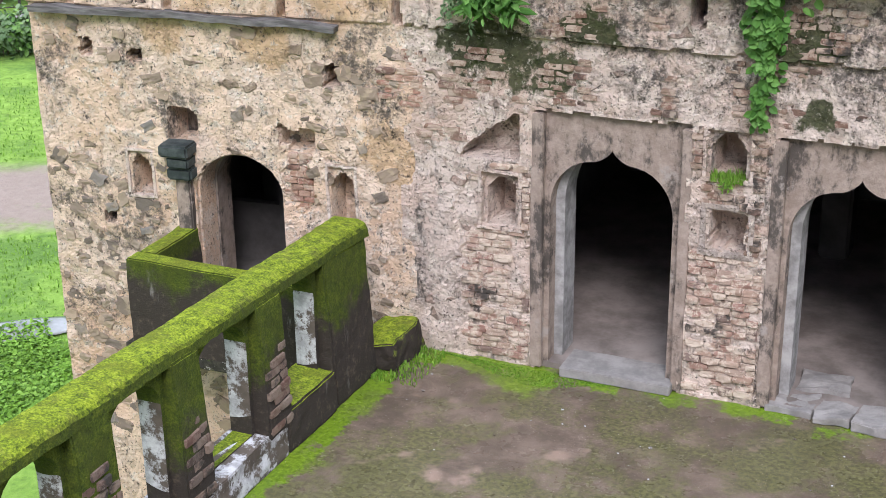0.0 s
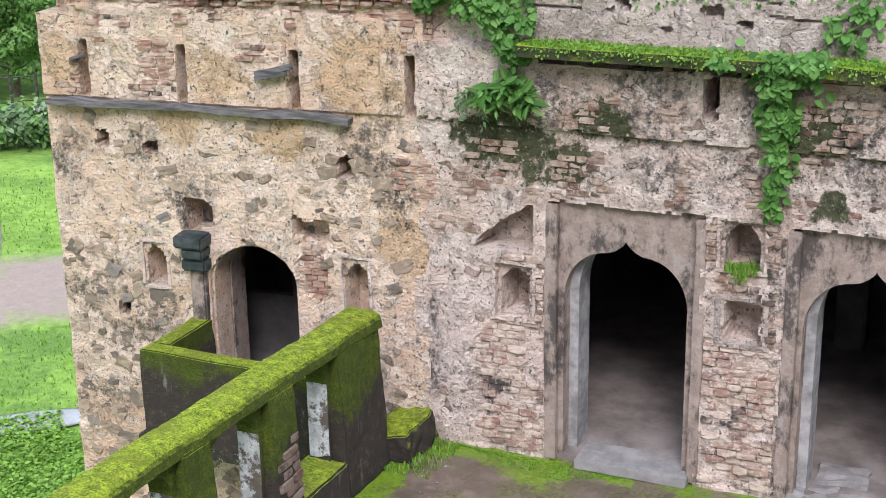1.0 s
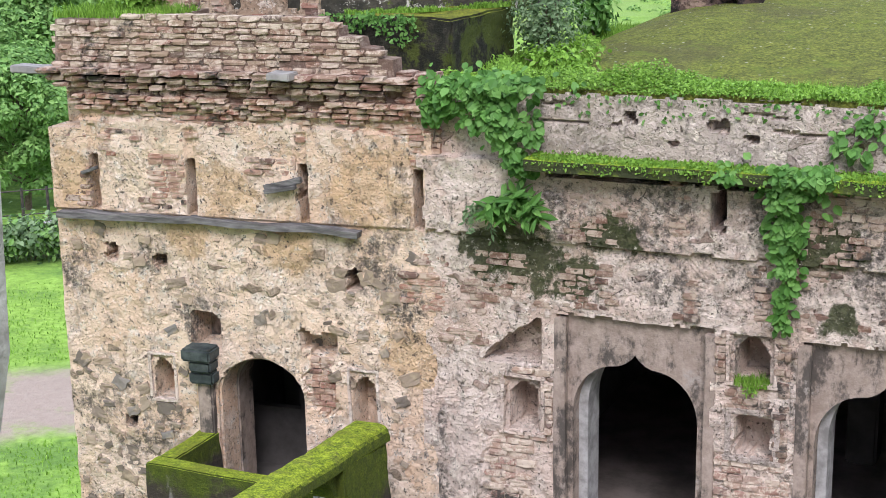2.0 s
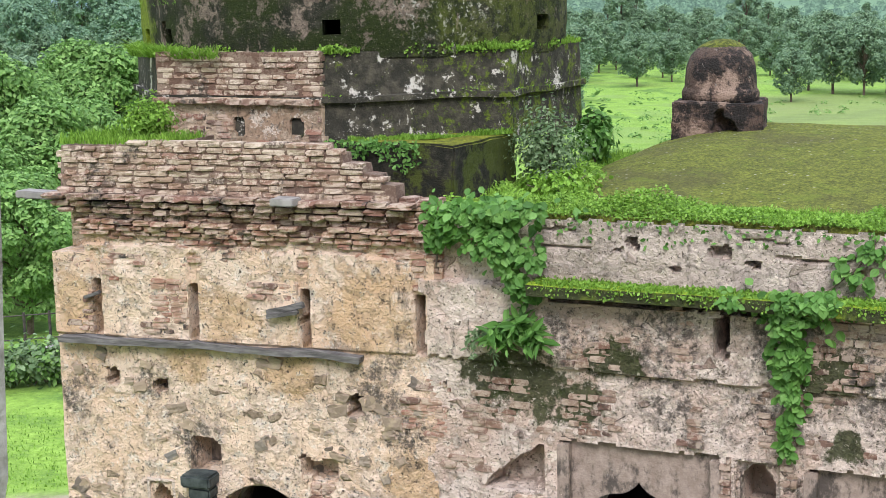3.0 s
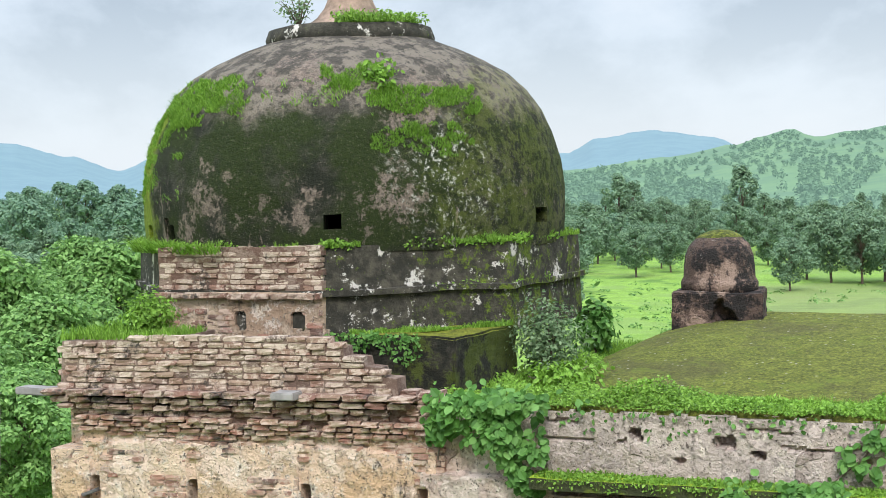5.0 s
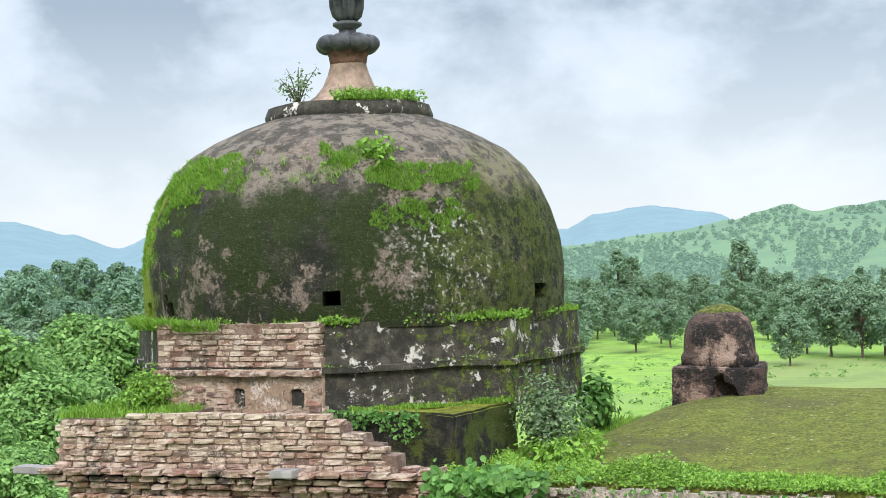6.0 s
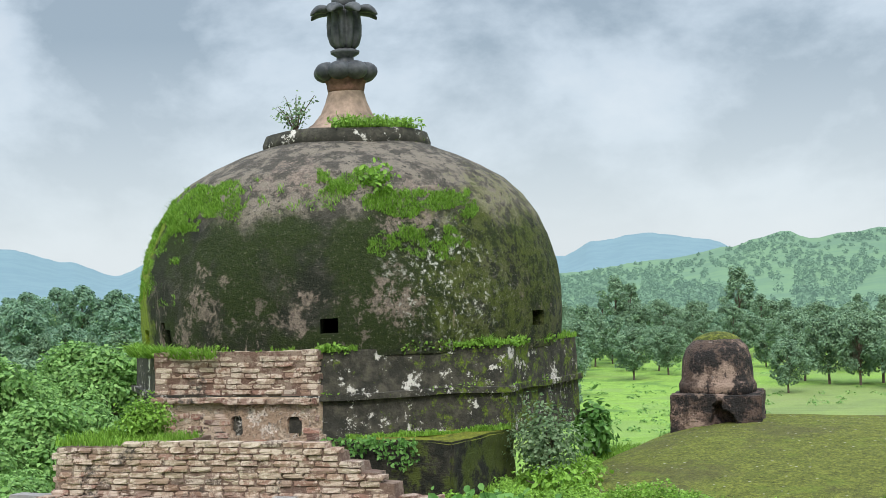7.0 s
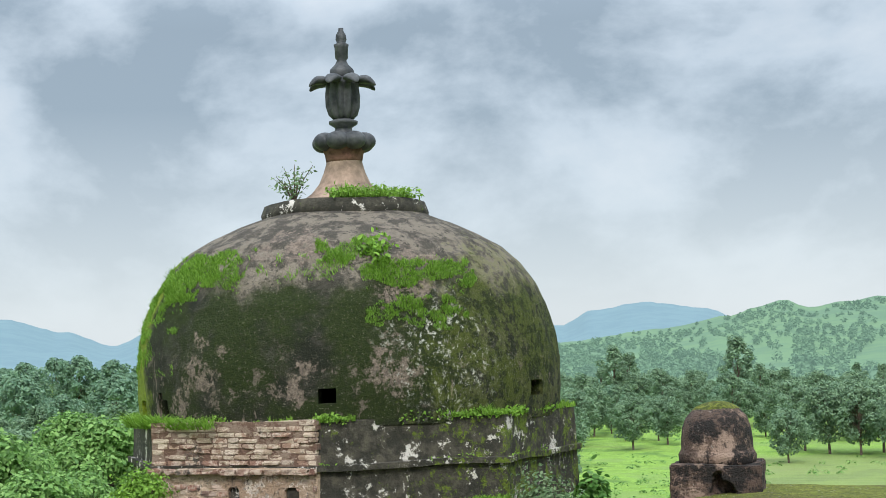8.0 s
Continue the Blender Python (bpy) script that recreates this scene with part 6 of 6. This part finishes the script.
# scrub and wire fence beyond the track
for k in range(9):
    az = -43.4 + 0.55 * k
    bush("scrub", (49 * math.sin(radians(az)), 49 * math.cos(radians(az)), -5.2), (1.3, 1.0, 0.8 + 0.3 * (k % 2)), 420, 0.22, MAT_SHRUB if k % 3 else MAT_TREE_A, "low grey-green scrub along the fence", 6)
fence = thing("fence", "thin dark iron fence beyond the meadow", "fence")
fp = [Vector((53 * math.sin(radians(a)), 53 * math.cos(radians(a)), -6.05)) for a in np.linspace(-44.5, -38.0, 8)]
for p in fp:
    part("post", boxed(p.x - 0.04, p.x + 0.04, p.y - 0.04, p.y + 0.04, -6.3, -4.4, bevel=0.01), MAT_IRON, fence)
for h in (0.7, 1.55):
    part("rail_wire", tube(bmesh.new(), [p + Vector((0, 0, h)) for p in fp], [0.025] * len(fp), 5), MAT_IRON, fence)

# a pale board leaning at the fence
board = thing("white_board", "small pale board leaning beside the fence", "board")
bm = boxed(-0.55, 0.55, -0.03, 0.03, 0.0, 0.9, bevel=0.01)
for v in bm.verts:
    v.co = pose(-32.4, 39.35, -6.05, -25, 0, 40) @ v.co
part("panel", bm, MAT_WHITE, board)
part("prop", tube(bmesh.new(), [(-32.75, 39.75, -6.15), (-32.5, 39.5, -5.3)], [0.03, 0.03], 6), MAT_IRON, board)
# pebbles and lime flakes on the terrace
for k in range(36):
    x, y = -5.3 + 4.6 * rng.random(), 8.6 + 3.0 * rng.random()
    s = rng.uniform(0.005, 0.012) * (2.6 if k % 17 == 0 else 1)
    bm = bmesh.new()
    bmesh.ops.create_icosphere(bm, subdivisions=1, radius=1)
    for v in bm.verts:
        v.co = Vector((x, y, s * 0.4)) + Vector((v.co.x * s * 1.4, v.co.y * s, v.co.z * s * 0.5)) + noise.noise_vector(v.co + Vector((k, 0, 0))) * s * 0.25
    tagged(part("pebble", bm, MAT_WHITE), "pale lime flake lying on the terrace", "pebble", "flakes on the terrace")
roots = scatter(900, lambda a, b, c: (-5.6 + 0.45 * a * a, 10.9 + 0.8 * b, 0.0))
tagged(blades("corner_weeds", roots, 0.05, 0.014, MAT_GRASS), "small weeds in the terrace corner", "weeds", kind="stuff")
roots = scatter(2600, lambda a, b, c: (-5.2 + 1.9 * a, WALL_Y - 0.05 - 0.32 * b * math.sin(3.1 * a) ** 2, 0.0))
tagged(blades("floor_moss", roots, 0.015, 0.012, MAT_GRASS), "bright moss along the foot of the wall", "moss", kind="stuff")


# ---------- bricks and stones: the pieces of the walls ----------
def piece_meshes(name, count, material, blocky, worn=0.16):
    out = []
    for k in range(count):
        bm = bmesh.new()
        if blocky:
            bmesh.ops.create_cube(bm, size=1)
            bmesh.ops.subdivide_edges(bm, edges=bm.edges[:], cuts=1, use_grid_fill=True)
            for v in bm.verts:
                corner = sum(abs(c) > 0.4 for c in v.co)
                v.co *= (1.0, 1.0, 0.97, 0.90)[corner]
                v.co += noise.noise_vector(v.co * 2.6 + Vector((k * 5.3, 0, 0))) * worn
        else:
            bmesh.ops.create_cube(bm, size=1)
            bmesh.ops.subdivide_edges(bm, edges=bm.edges[:], cuts=2, use_grid_fill=True)
            for v in bm.verts:
                q = v.co * (0.80 + 0.20 * 0.5 / max(0.2, v.co.length))
                v.co = q + noise.noise_vector(v.co * 2.2 + Vector((k * 7.7, 1, 0))) * 0.30
        me = bpy.data.meshes.new(name)
        bm.to_mesh(me)
        bm.free()
        me.materials.append(material)
        out.append(me)
    return out


BRICKS = piece_meshes("brick", 7, MAT_BRICK, True)
BRICKS_OLD = piece_meshes("brick", 7, MAT_BRICK_OLD, True)
BRICKS_RED = piece_meshes("brick", 6, MAT_BRICK_RED, True)
BRICKS_PALE = piece_meshes("brick", 7, MAT_BRICK_PALE, True, 0.12)
BRICKS_DARK = piece_meshes("brick", 4, MAT_BRICK_DARK, True, 0.06)
STONES = piece_meshes("stone", 8, MAT_STONE, False)


def lay(name, mesh, parent, to_world, u, z, d, length, height, deep, turn=0.0):
    ob = new(name, mesh)
    ob.parent = parent
    p = to_world(u, z, d)
    ux, nz = (to_world(1, 0, 0) - to_world(0, 0, 0)).normalized(), (to_world(0, 0, 1) - to_world(0, 0, 0)).normalized()
    rot = Matrix((ux, nz, Vector((0, 0, 1)))).transposed().to_4x4()
    ob.matrix_basis = Matrix.Translation(p) @ rot @ pose(0, 0, 0, 0, turn, 0) @ Matrix.Diagonal((length, deep, height, 1))
    return ob


def courses(parent, to_world, u0, u1, z0, z1, course, out, keep, length=0.17, limit=300, deep=0.07, fill=0.9, kinds=None, high=(0.74, 0.96)):
    """Courses of thin worn bricks; those beyond the limit are joined into one mesh."""
    kinds = kinds or BRICKS
    r = np.random.default_rng(int(abs(u0 * 1000) + abs(z0 * 77)))
    spots = []
    z, row = z0 + course / 2, 0
    while z < z1:
        u = u0 + (0.5 * length if row % 2 else 0.0) * r.uniform(0.6, 1.0)
        while u < u1:
            L = length * r.uniform(0.65, 1.2)
            L = min(L, u1 - u)
            if L > 0.03 and r.random() < fill and keep(u + L / 2, z):
                spots.append((u + L / 2, z + r.normal(0, 0.003), out(u + L / 2, z) - 0.006 + r.normal(0, 0.008), L * 0.98, course * r.uniform(*high), deep, r.normal(0, 0.7)))
            u += L + 0.008
        z += course
        row += 1
    for k, s in enumerate(spots[:limit]):
        lay("brick", kinds[k % len(kinds)], parent, to_world, *s)
    rest = spots[limit:]
    if rest:
        bm = bmesh.new()
        for k, s in enumerate(rest):
            o = lay("t", BRICKS[k % len(BRICKS)], None, to_world, *s)
            n = len(bm.verts)
            bm.from_mesh(o.data)
            bm.verts.ensure_lookup_table()
            for v in bm.verts[n:]:
                v.co = o.matrix_basis @ v.co
            bpy.data.objects.remove(o)
        ob = part("brickwork", bm, MAT_BRICK_JOINED, parent)
        ob.data.materials.clear()
        ob.data.materials.append(MAT_BRICK_JOINED)
        ob["kind"] = "stuff"


def ragged(u, z, s=2.2, level=0.0):
    return fbm(u, z, s) > level


# facade: round the niches, the pier between the doors, the rubble band over them
facade_bricks = new("brick_facing")
facade_bricks.parent = wall_north
courses(facade_bricks, on_facade, -5.02, -4.36, 0.06, 1.98, 0.068, lambda u, z: -0.026, lambda u, z: u > -5.0 + 0.25 * fbm(u, z, 3) + 0.12 * (z > 1.2) and not inside(u, z, -4.86, -4.45, 1.34, 1.9) and not (z > 0.75 and z < 1.3 and u > -4.55), 0.17, 170)
courses(facade_bricks, on_facade, -2.90, -2.26, 0.06, 1.40, 0.07, lambda u, z: -0.022, lambda u, z: ragged(u, z, 2.0, -0.5), 0.16, 130)
upper_bricks = new("brick_band")
upper_bricks.parent = wall_north
courses(upper_bricks, on_facade, -5.45, -4.35, 2.12, 3.0, 0.068, lambda u, z: -0.024, lambda u, z: ragged(u, z, 2.4, 0.05) and not (z < 2.5 and u > -5.0), 0.17, 90, kinds=BRICKS_OLD)
courses(upper_bricks, on_facade, -4.3, -0.7, 2.56, 3.10, 0.06, lambda u, z: -0.022, lambda u, z: ragged(u, z, 1.6, -0.02), 0.14, 160, kinds=BRICKS_OLD)
courses(upper_bricks, on_facade, -4.3, -0.7, 3.16, 3.78, 0.062, lambda u, z: 0.03, lambda u, z: ragged(u + 4, z, 1.7, 0.12) and not -3.05 < u < -2.8, 0.13, 50, kinds=BRICKS_OLD)
for u0, u1, z0, z1 in ((-2.92, -2.82, 2.0, 2.52), (-2.42, -2.28, 1.4, 2.52), (-2.82, -2.42, 1.82, 2.02)):
    courses(upper_bricks, on_facade, u0, u1, z0, z1, 0.065, lambda u, z: -0.005, lambda u, z: True, 0.12, 60, kinds=BRICKS_OLD)
# tower: panel patches, cornice, parapet
tower_bricks = new("brick_panels")
tower_bricks.parent = wall_tower
courses(tower_bricks, on_tower, -3.32, -2.42, 3.18, 3.92, 0.054, lambda u, z: 0.006, lambda u, z: fbm(u, z * 2.2, 1.7) + 0.5 * (u + 2.85) > -0.05, 0.17, 130, kinds=BRICKS_RED)
courses(tower_bricks, on_tower, -3.50, -0.2, 3.88, 4.08, 0.052, lambda u, z: -0.012, lambda u, z: ragged(u + 2, z * 2.5, 1.5, 0.02), 0.16, 60, kinds=BRICKS_RED)
courses(tower_bricks, on_tower, -1.80, -1.29, 3.56, 3.80, 0.054, lambda u, z: 0.004, lambda u, z: ragged(u, z * 2, 2.0, -0.25), 0.17, 20, kinds=BRICKS_RED)
courses(tower_bricks, on_tower, -0.26, 0.10, 3.66, 4.28, 0.056, lambda u, z: 0.0, lambda u, z: u > -0.10 - 0.5 * (z - 3.7) + 0.08 * fbm(u, z, 5), 0.17, 45, kinds=BRICKS_RED)
courses(tower_bricks, on_tower, -0.32, 0.12, 2.20, 3.10, 0.060, lambda u, z: -0.012, lambda u, z: ragged(u, z * 1.5, 2.2, 0.05), 0.18, 40, kinds=BRICKS_RED)
courses(tower_bricks, on_tower, -3.78, -3.44, 3.16, 3.9, 0.056, lambda u, z: 0.006, lambda u, z: ragged(u, z, 2.0, 0.0), 0.15, 35, kinds=BRICKS_RED)
courses(tower_bricks, on_tower, -1.30, -0.98, 1.28, 1.82, 0.062, lambda u, z: -0.055, lambda u, z: ragged(u, z, 3.0, -0.35), 0.15, 30, kinds=BRICKS_RED)
cornice = new("brick_cornice")
cornice.parent = wall_tower
for z0, outw, u0 in ((4.265, 0.03, -3.60), (4.325, 0.09, -3.70), (4.385, 0.12, -3.76), (4.455, 0.17, -3.82)):
    courses(cornice, on_tower, u0, -0.1, z0, z0 + 0.05, 0.06, lambda u, z: outw - 0.07, lambda u, z: ragged(u, z * 3, 1.5, -0.62) and u < -0.15 - 0.5 * abs(fbm(z * 9, 1, 1)), 0.2, 40, 0.2, 1.0, BRICKS_OLD)
courses(cornice, on_tower, -3.72, -0.22, 4.51, 5.01, 0.056, lambda u, z: 0.020, lambda u, z: (z < 4.95 or u > -3.0) and u < -0.33 - 1.9 * max(0.0, z - 4.66) + 0.10 * fbm(u, z, 5), 0.20, 260, 0.13, 0.99, BRICKS_PALE, (0.70, 0.98))
corbel = new("brick_corbel")
corbel.parent = wall_tower
courses(corbel, on_tower, -3.58, 0.06, 4.06, 4.27, 0.052, lambda u, z: -0.055 + 0.5 * max(0.0, z - 4.06), lambda u, z: ragged(u, z * 2, 1.3, -0.42 if z > 4.12 else 0.0), 0.16, 110, 0.16, 0.96, BRICKS_RED)
courses(corbel, on_tower, -0.30, 0.08, 4.27, 4.56, 0.054, lambda u, z: -0.045, lambda u, z: u < 0.1 - 0.45 * max(0.0, z - 4.45) + 0.05 * fbm(u, z, 5), 0.16, 40, 0.2, 0.97, BRICKS_RED)

# drum: the bare brick side with its two square holes
D_N = Vector((math.cos(DA - math.pi / 2), math.sin(DA - math.pi / 2), 0))
D_T = Vector((-D_N.y, D_N.x, 0))
D_AP = (DR + 0.012) * math.cos(math.pi / 8)


def on_drum(u, z, d):
    return DC + D_N * (D_AP + d) + D_T * u + Vector((0, 0, z))


def drum_depth(u, z):
    d = 0.03 + 0.010 * fbm(u, z, 4) + 0.004 * fbm(u, z, 14)
    if 5.275 < z < 5.325:
        d += 0.03
    for c in (-0.0, 0.67):
        if inside(u, z, c - 0.055, c + 0.06, 4.98, 5.12, 0.02, 9):
            d -= 0.3
    return d


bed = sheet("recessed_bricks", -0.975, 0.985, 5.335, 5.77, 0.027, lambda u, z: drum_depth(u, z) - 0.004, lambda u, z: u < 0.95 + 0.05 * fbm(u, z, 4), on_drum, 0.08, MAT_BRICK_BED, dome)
bare = sheet("bare_face", -0.975, 0.985, 4.84, 5.335, 0.027, drum_depth, lambda u, z: u < 0.95 + 0.05 * fbm(u, z, 4), on_drum, 0.08, MAT_MORTAR, dome)
bare["label"] = "bare brick side in cream mortar"
courses(bare, on_drum, -0.97, 0.95, 4.86, 5.26, 0.062, lambda u, z: 0.006, lambda u, z: ragged(u, z, 1.6, -0.1) and not inside(u, z, 0.08, 0.58, 4.9, 5.3) and not (abs(u) < 0.1 or abs(u - 0.67) < 0.1), 0.17, 80, kinds=BRICKS_RED)
courses(bare, on_drum, -0.97, 0.95, 5.265, 5.33, 0.06, lambda u, z: 0.06, lambda u, z: True, 0.18, 20, 0.1, 1.0, BRICKS_OLD)
courses(bed, on_drum, -0.97, 0.95, 5.35, 5.76, 0.054, lambda u, z: 0.006, lambda u, z: True, 0.18, 150, fill=0.98, kinds=BRICKS_PALE, high=(0.66, 0.95))

# raised plaster frames round the niches
def niche_frame(parent, to_world, u0, u1, z0, z1, w, out, material):
    fr = new("niche_frame")
    fr.parent = parent
    for name, a in (("frame_side", (u0 - w, u0, z0, z1)), ("frame_side", (u1, u1 + w, z0, z1)), ("frame_head", (u0 - w, u1 + w, z1 + 0.002, z1 + w)), ("frame_sill", (u0 - w * 1.3, u1 + w * 1.3, z0 - w, z0 - 0.002))):
        bm = boxed(a[0], a[1], -out, 0.05, a[2], a[3], bevel=0.006, rough=0.012, cuts=6)
        for v in bm.verts:
            v.co = to_world(v.co.x, v.co.z, -v.co.y)
        part(name, bm, material, fr)


niche_frame(wall_north, on_facade, -4.82, -4.47, 1.36, 1.86, 0.035, 0.018, MAT_FACADE)
niche_frame(wall_north, on_facade, -2.76, -2.40, 1.42, 1.80, 0.05, 0.02, MAT_PARAPET)
niche_frame(wall_north, on_facade, -2.79, -2.42, 2.07, 2.49, 0.03, 0.015, MAT_FACADE)
niche_frame(wall_tower, on_tower, -2.92, -2.68, 1.27, 1.72, 0.03, 0.018, MAT_FACADE)
niche_frame(wall_tower, on_tower, -0.83, -0.57, 1.11, 1.74, 0.03, 0.018, MAT_FACADE)

# rail piers where the lime has fallen off
pier_bricks = new("brick_patch")
pier_bricks.parent = rail
for y0, y1 in PIERS[:3]:
    courses(pier_bricks, lambda u, z, d: Vector((rail_in(z) + d, u, z + (11.1 - u) * 0.045 * z / 1.4)), y0 + 0.015, y1 - 0.015, 0.27, 1.10, 0.078, lambda u, z: -0.008, lambda u, z: z < 0.95 + 0.25 * fbm(u, z, 4), 0.2, 60, 0.07, 1.0, BRICKS_DARK, (0.84, 0.95))

# rubble stones that stand proud of the tower's plaster
r2 = np.random.default_rng(11)
rubble = new("rubble_stones")
rubble.parent = wall_tower
n = 0
while n < 270:
    u, z = r2.uniform(-3.78, -0.1), r2.uniform(-1.4, 3.0)
    dense = 0.9 if (u < -2.45 and z < 1.6) or z < 0.2 else (0.55 if u > -0.9 and z > 2.0 else 0.26)
    if r2.random() > dense or pointed(u, z, -1.76, 0.6, 0.0, 1.38, 1.95) or inside(u, z, -3.0, -2.6, 1.2, 1.78) or inside(u, z, -0.9, -0.5, 1.05, 1.8) or inside(u, z, -2.55, -2.1, 0.5, 2.25):
        continue
    s = r2.uniform(0.05, 0.17)
    lay("stone", STONES[n % len(STONES)], rubble, on_tower, u, z, tower_depth(u, z) - 0.017, s * r2.uniform(0.8, 1.5), s * r2.uniform(0.6, 1.0), 0.06, r2.uniform(-35, 35))
    n += 1
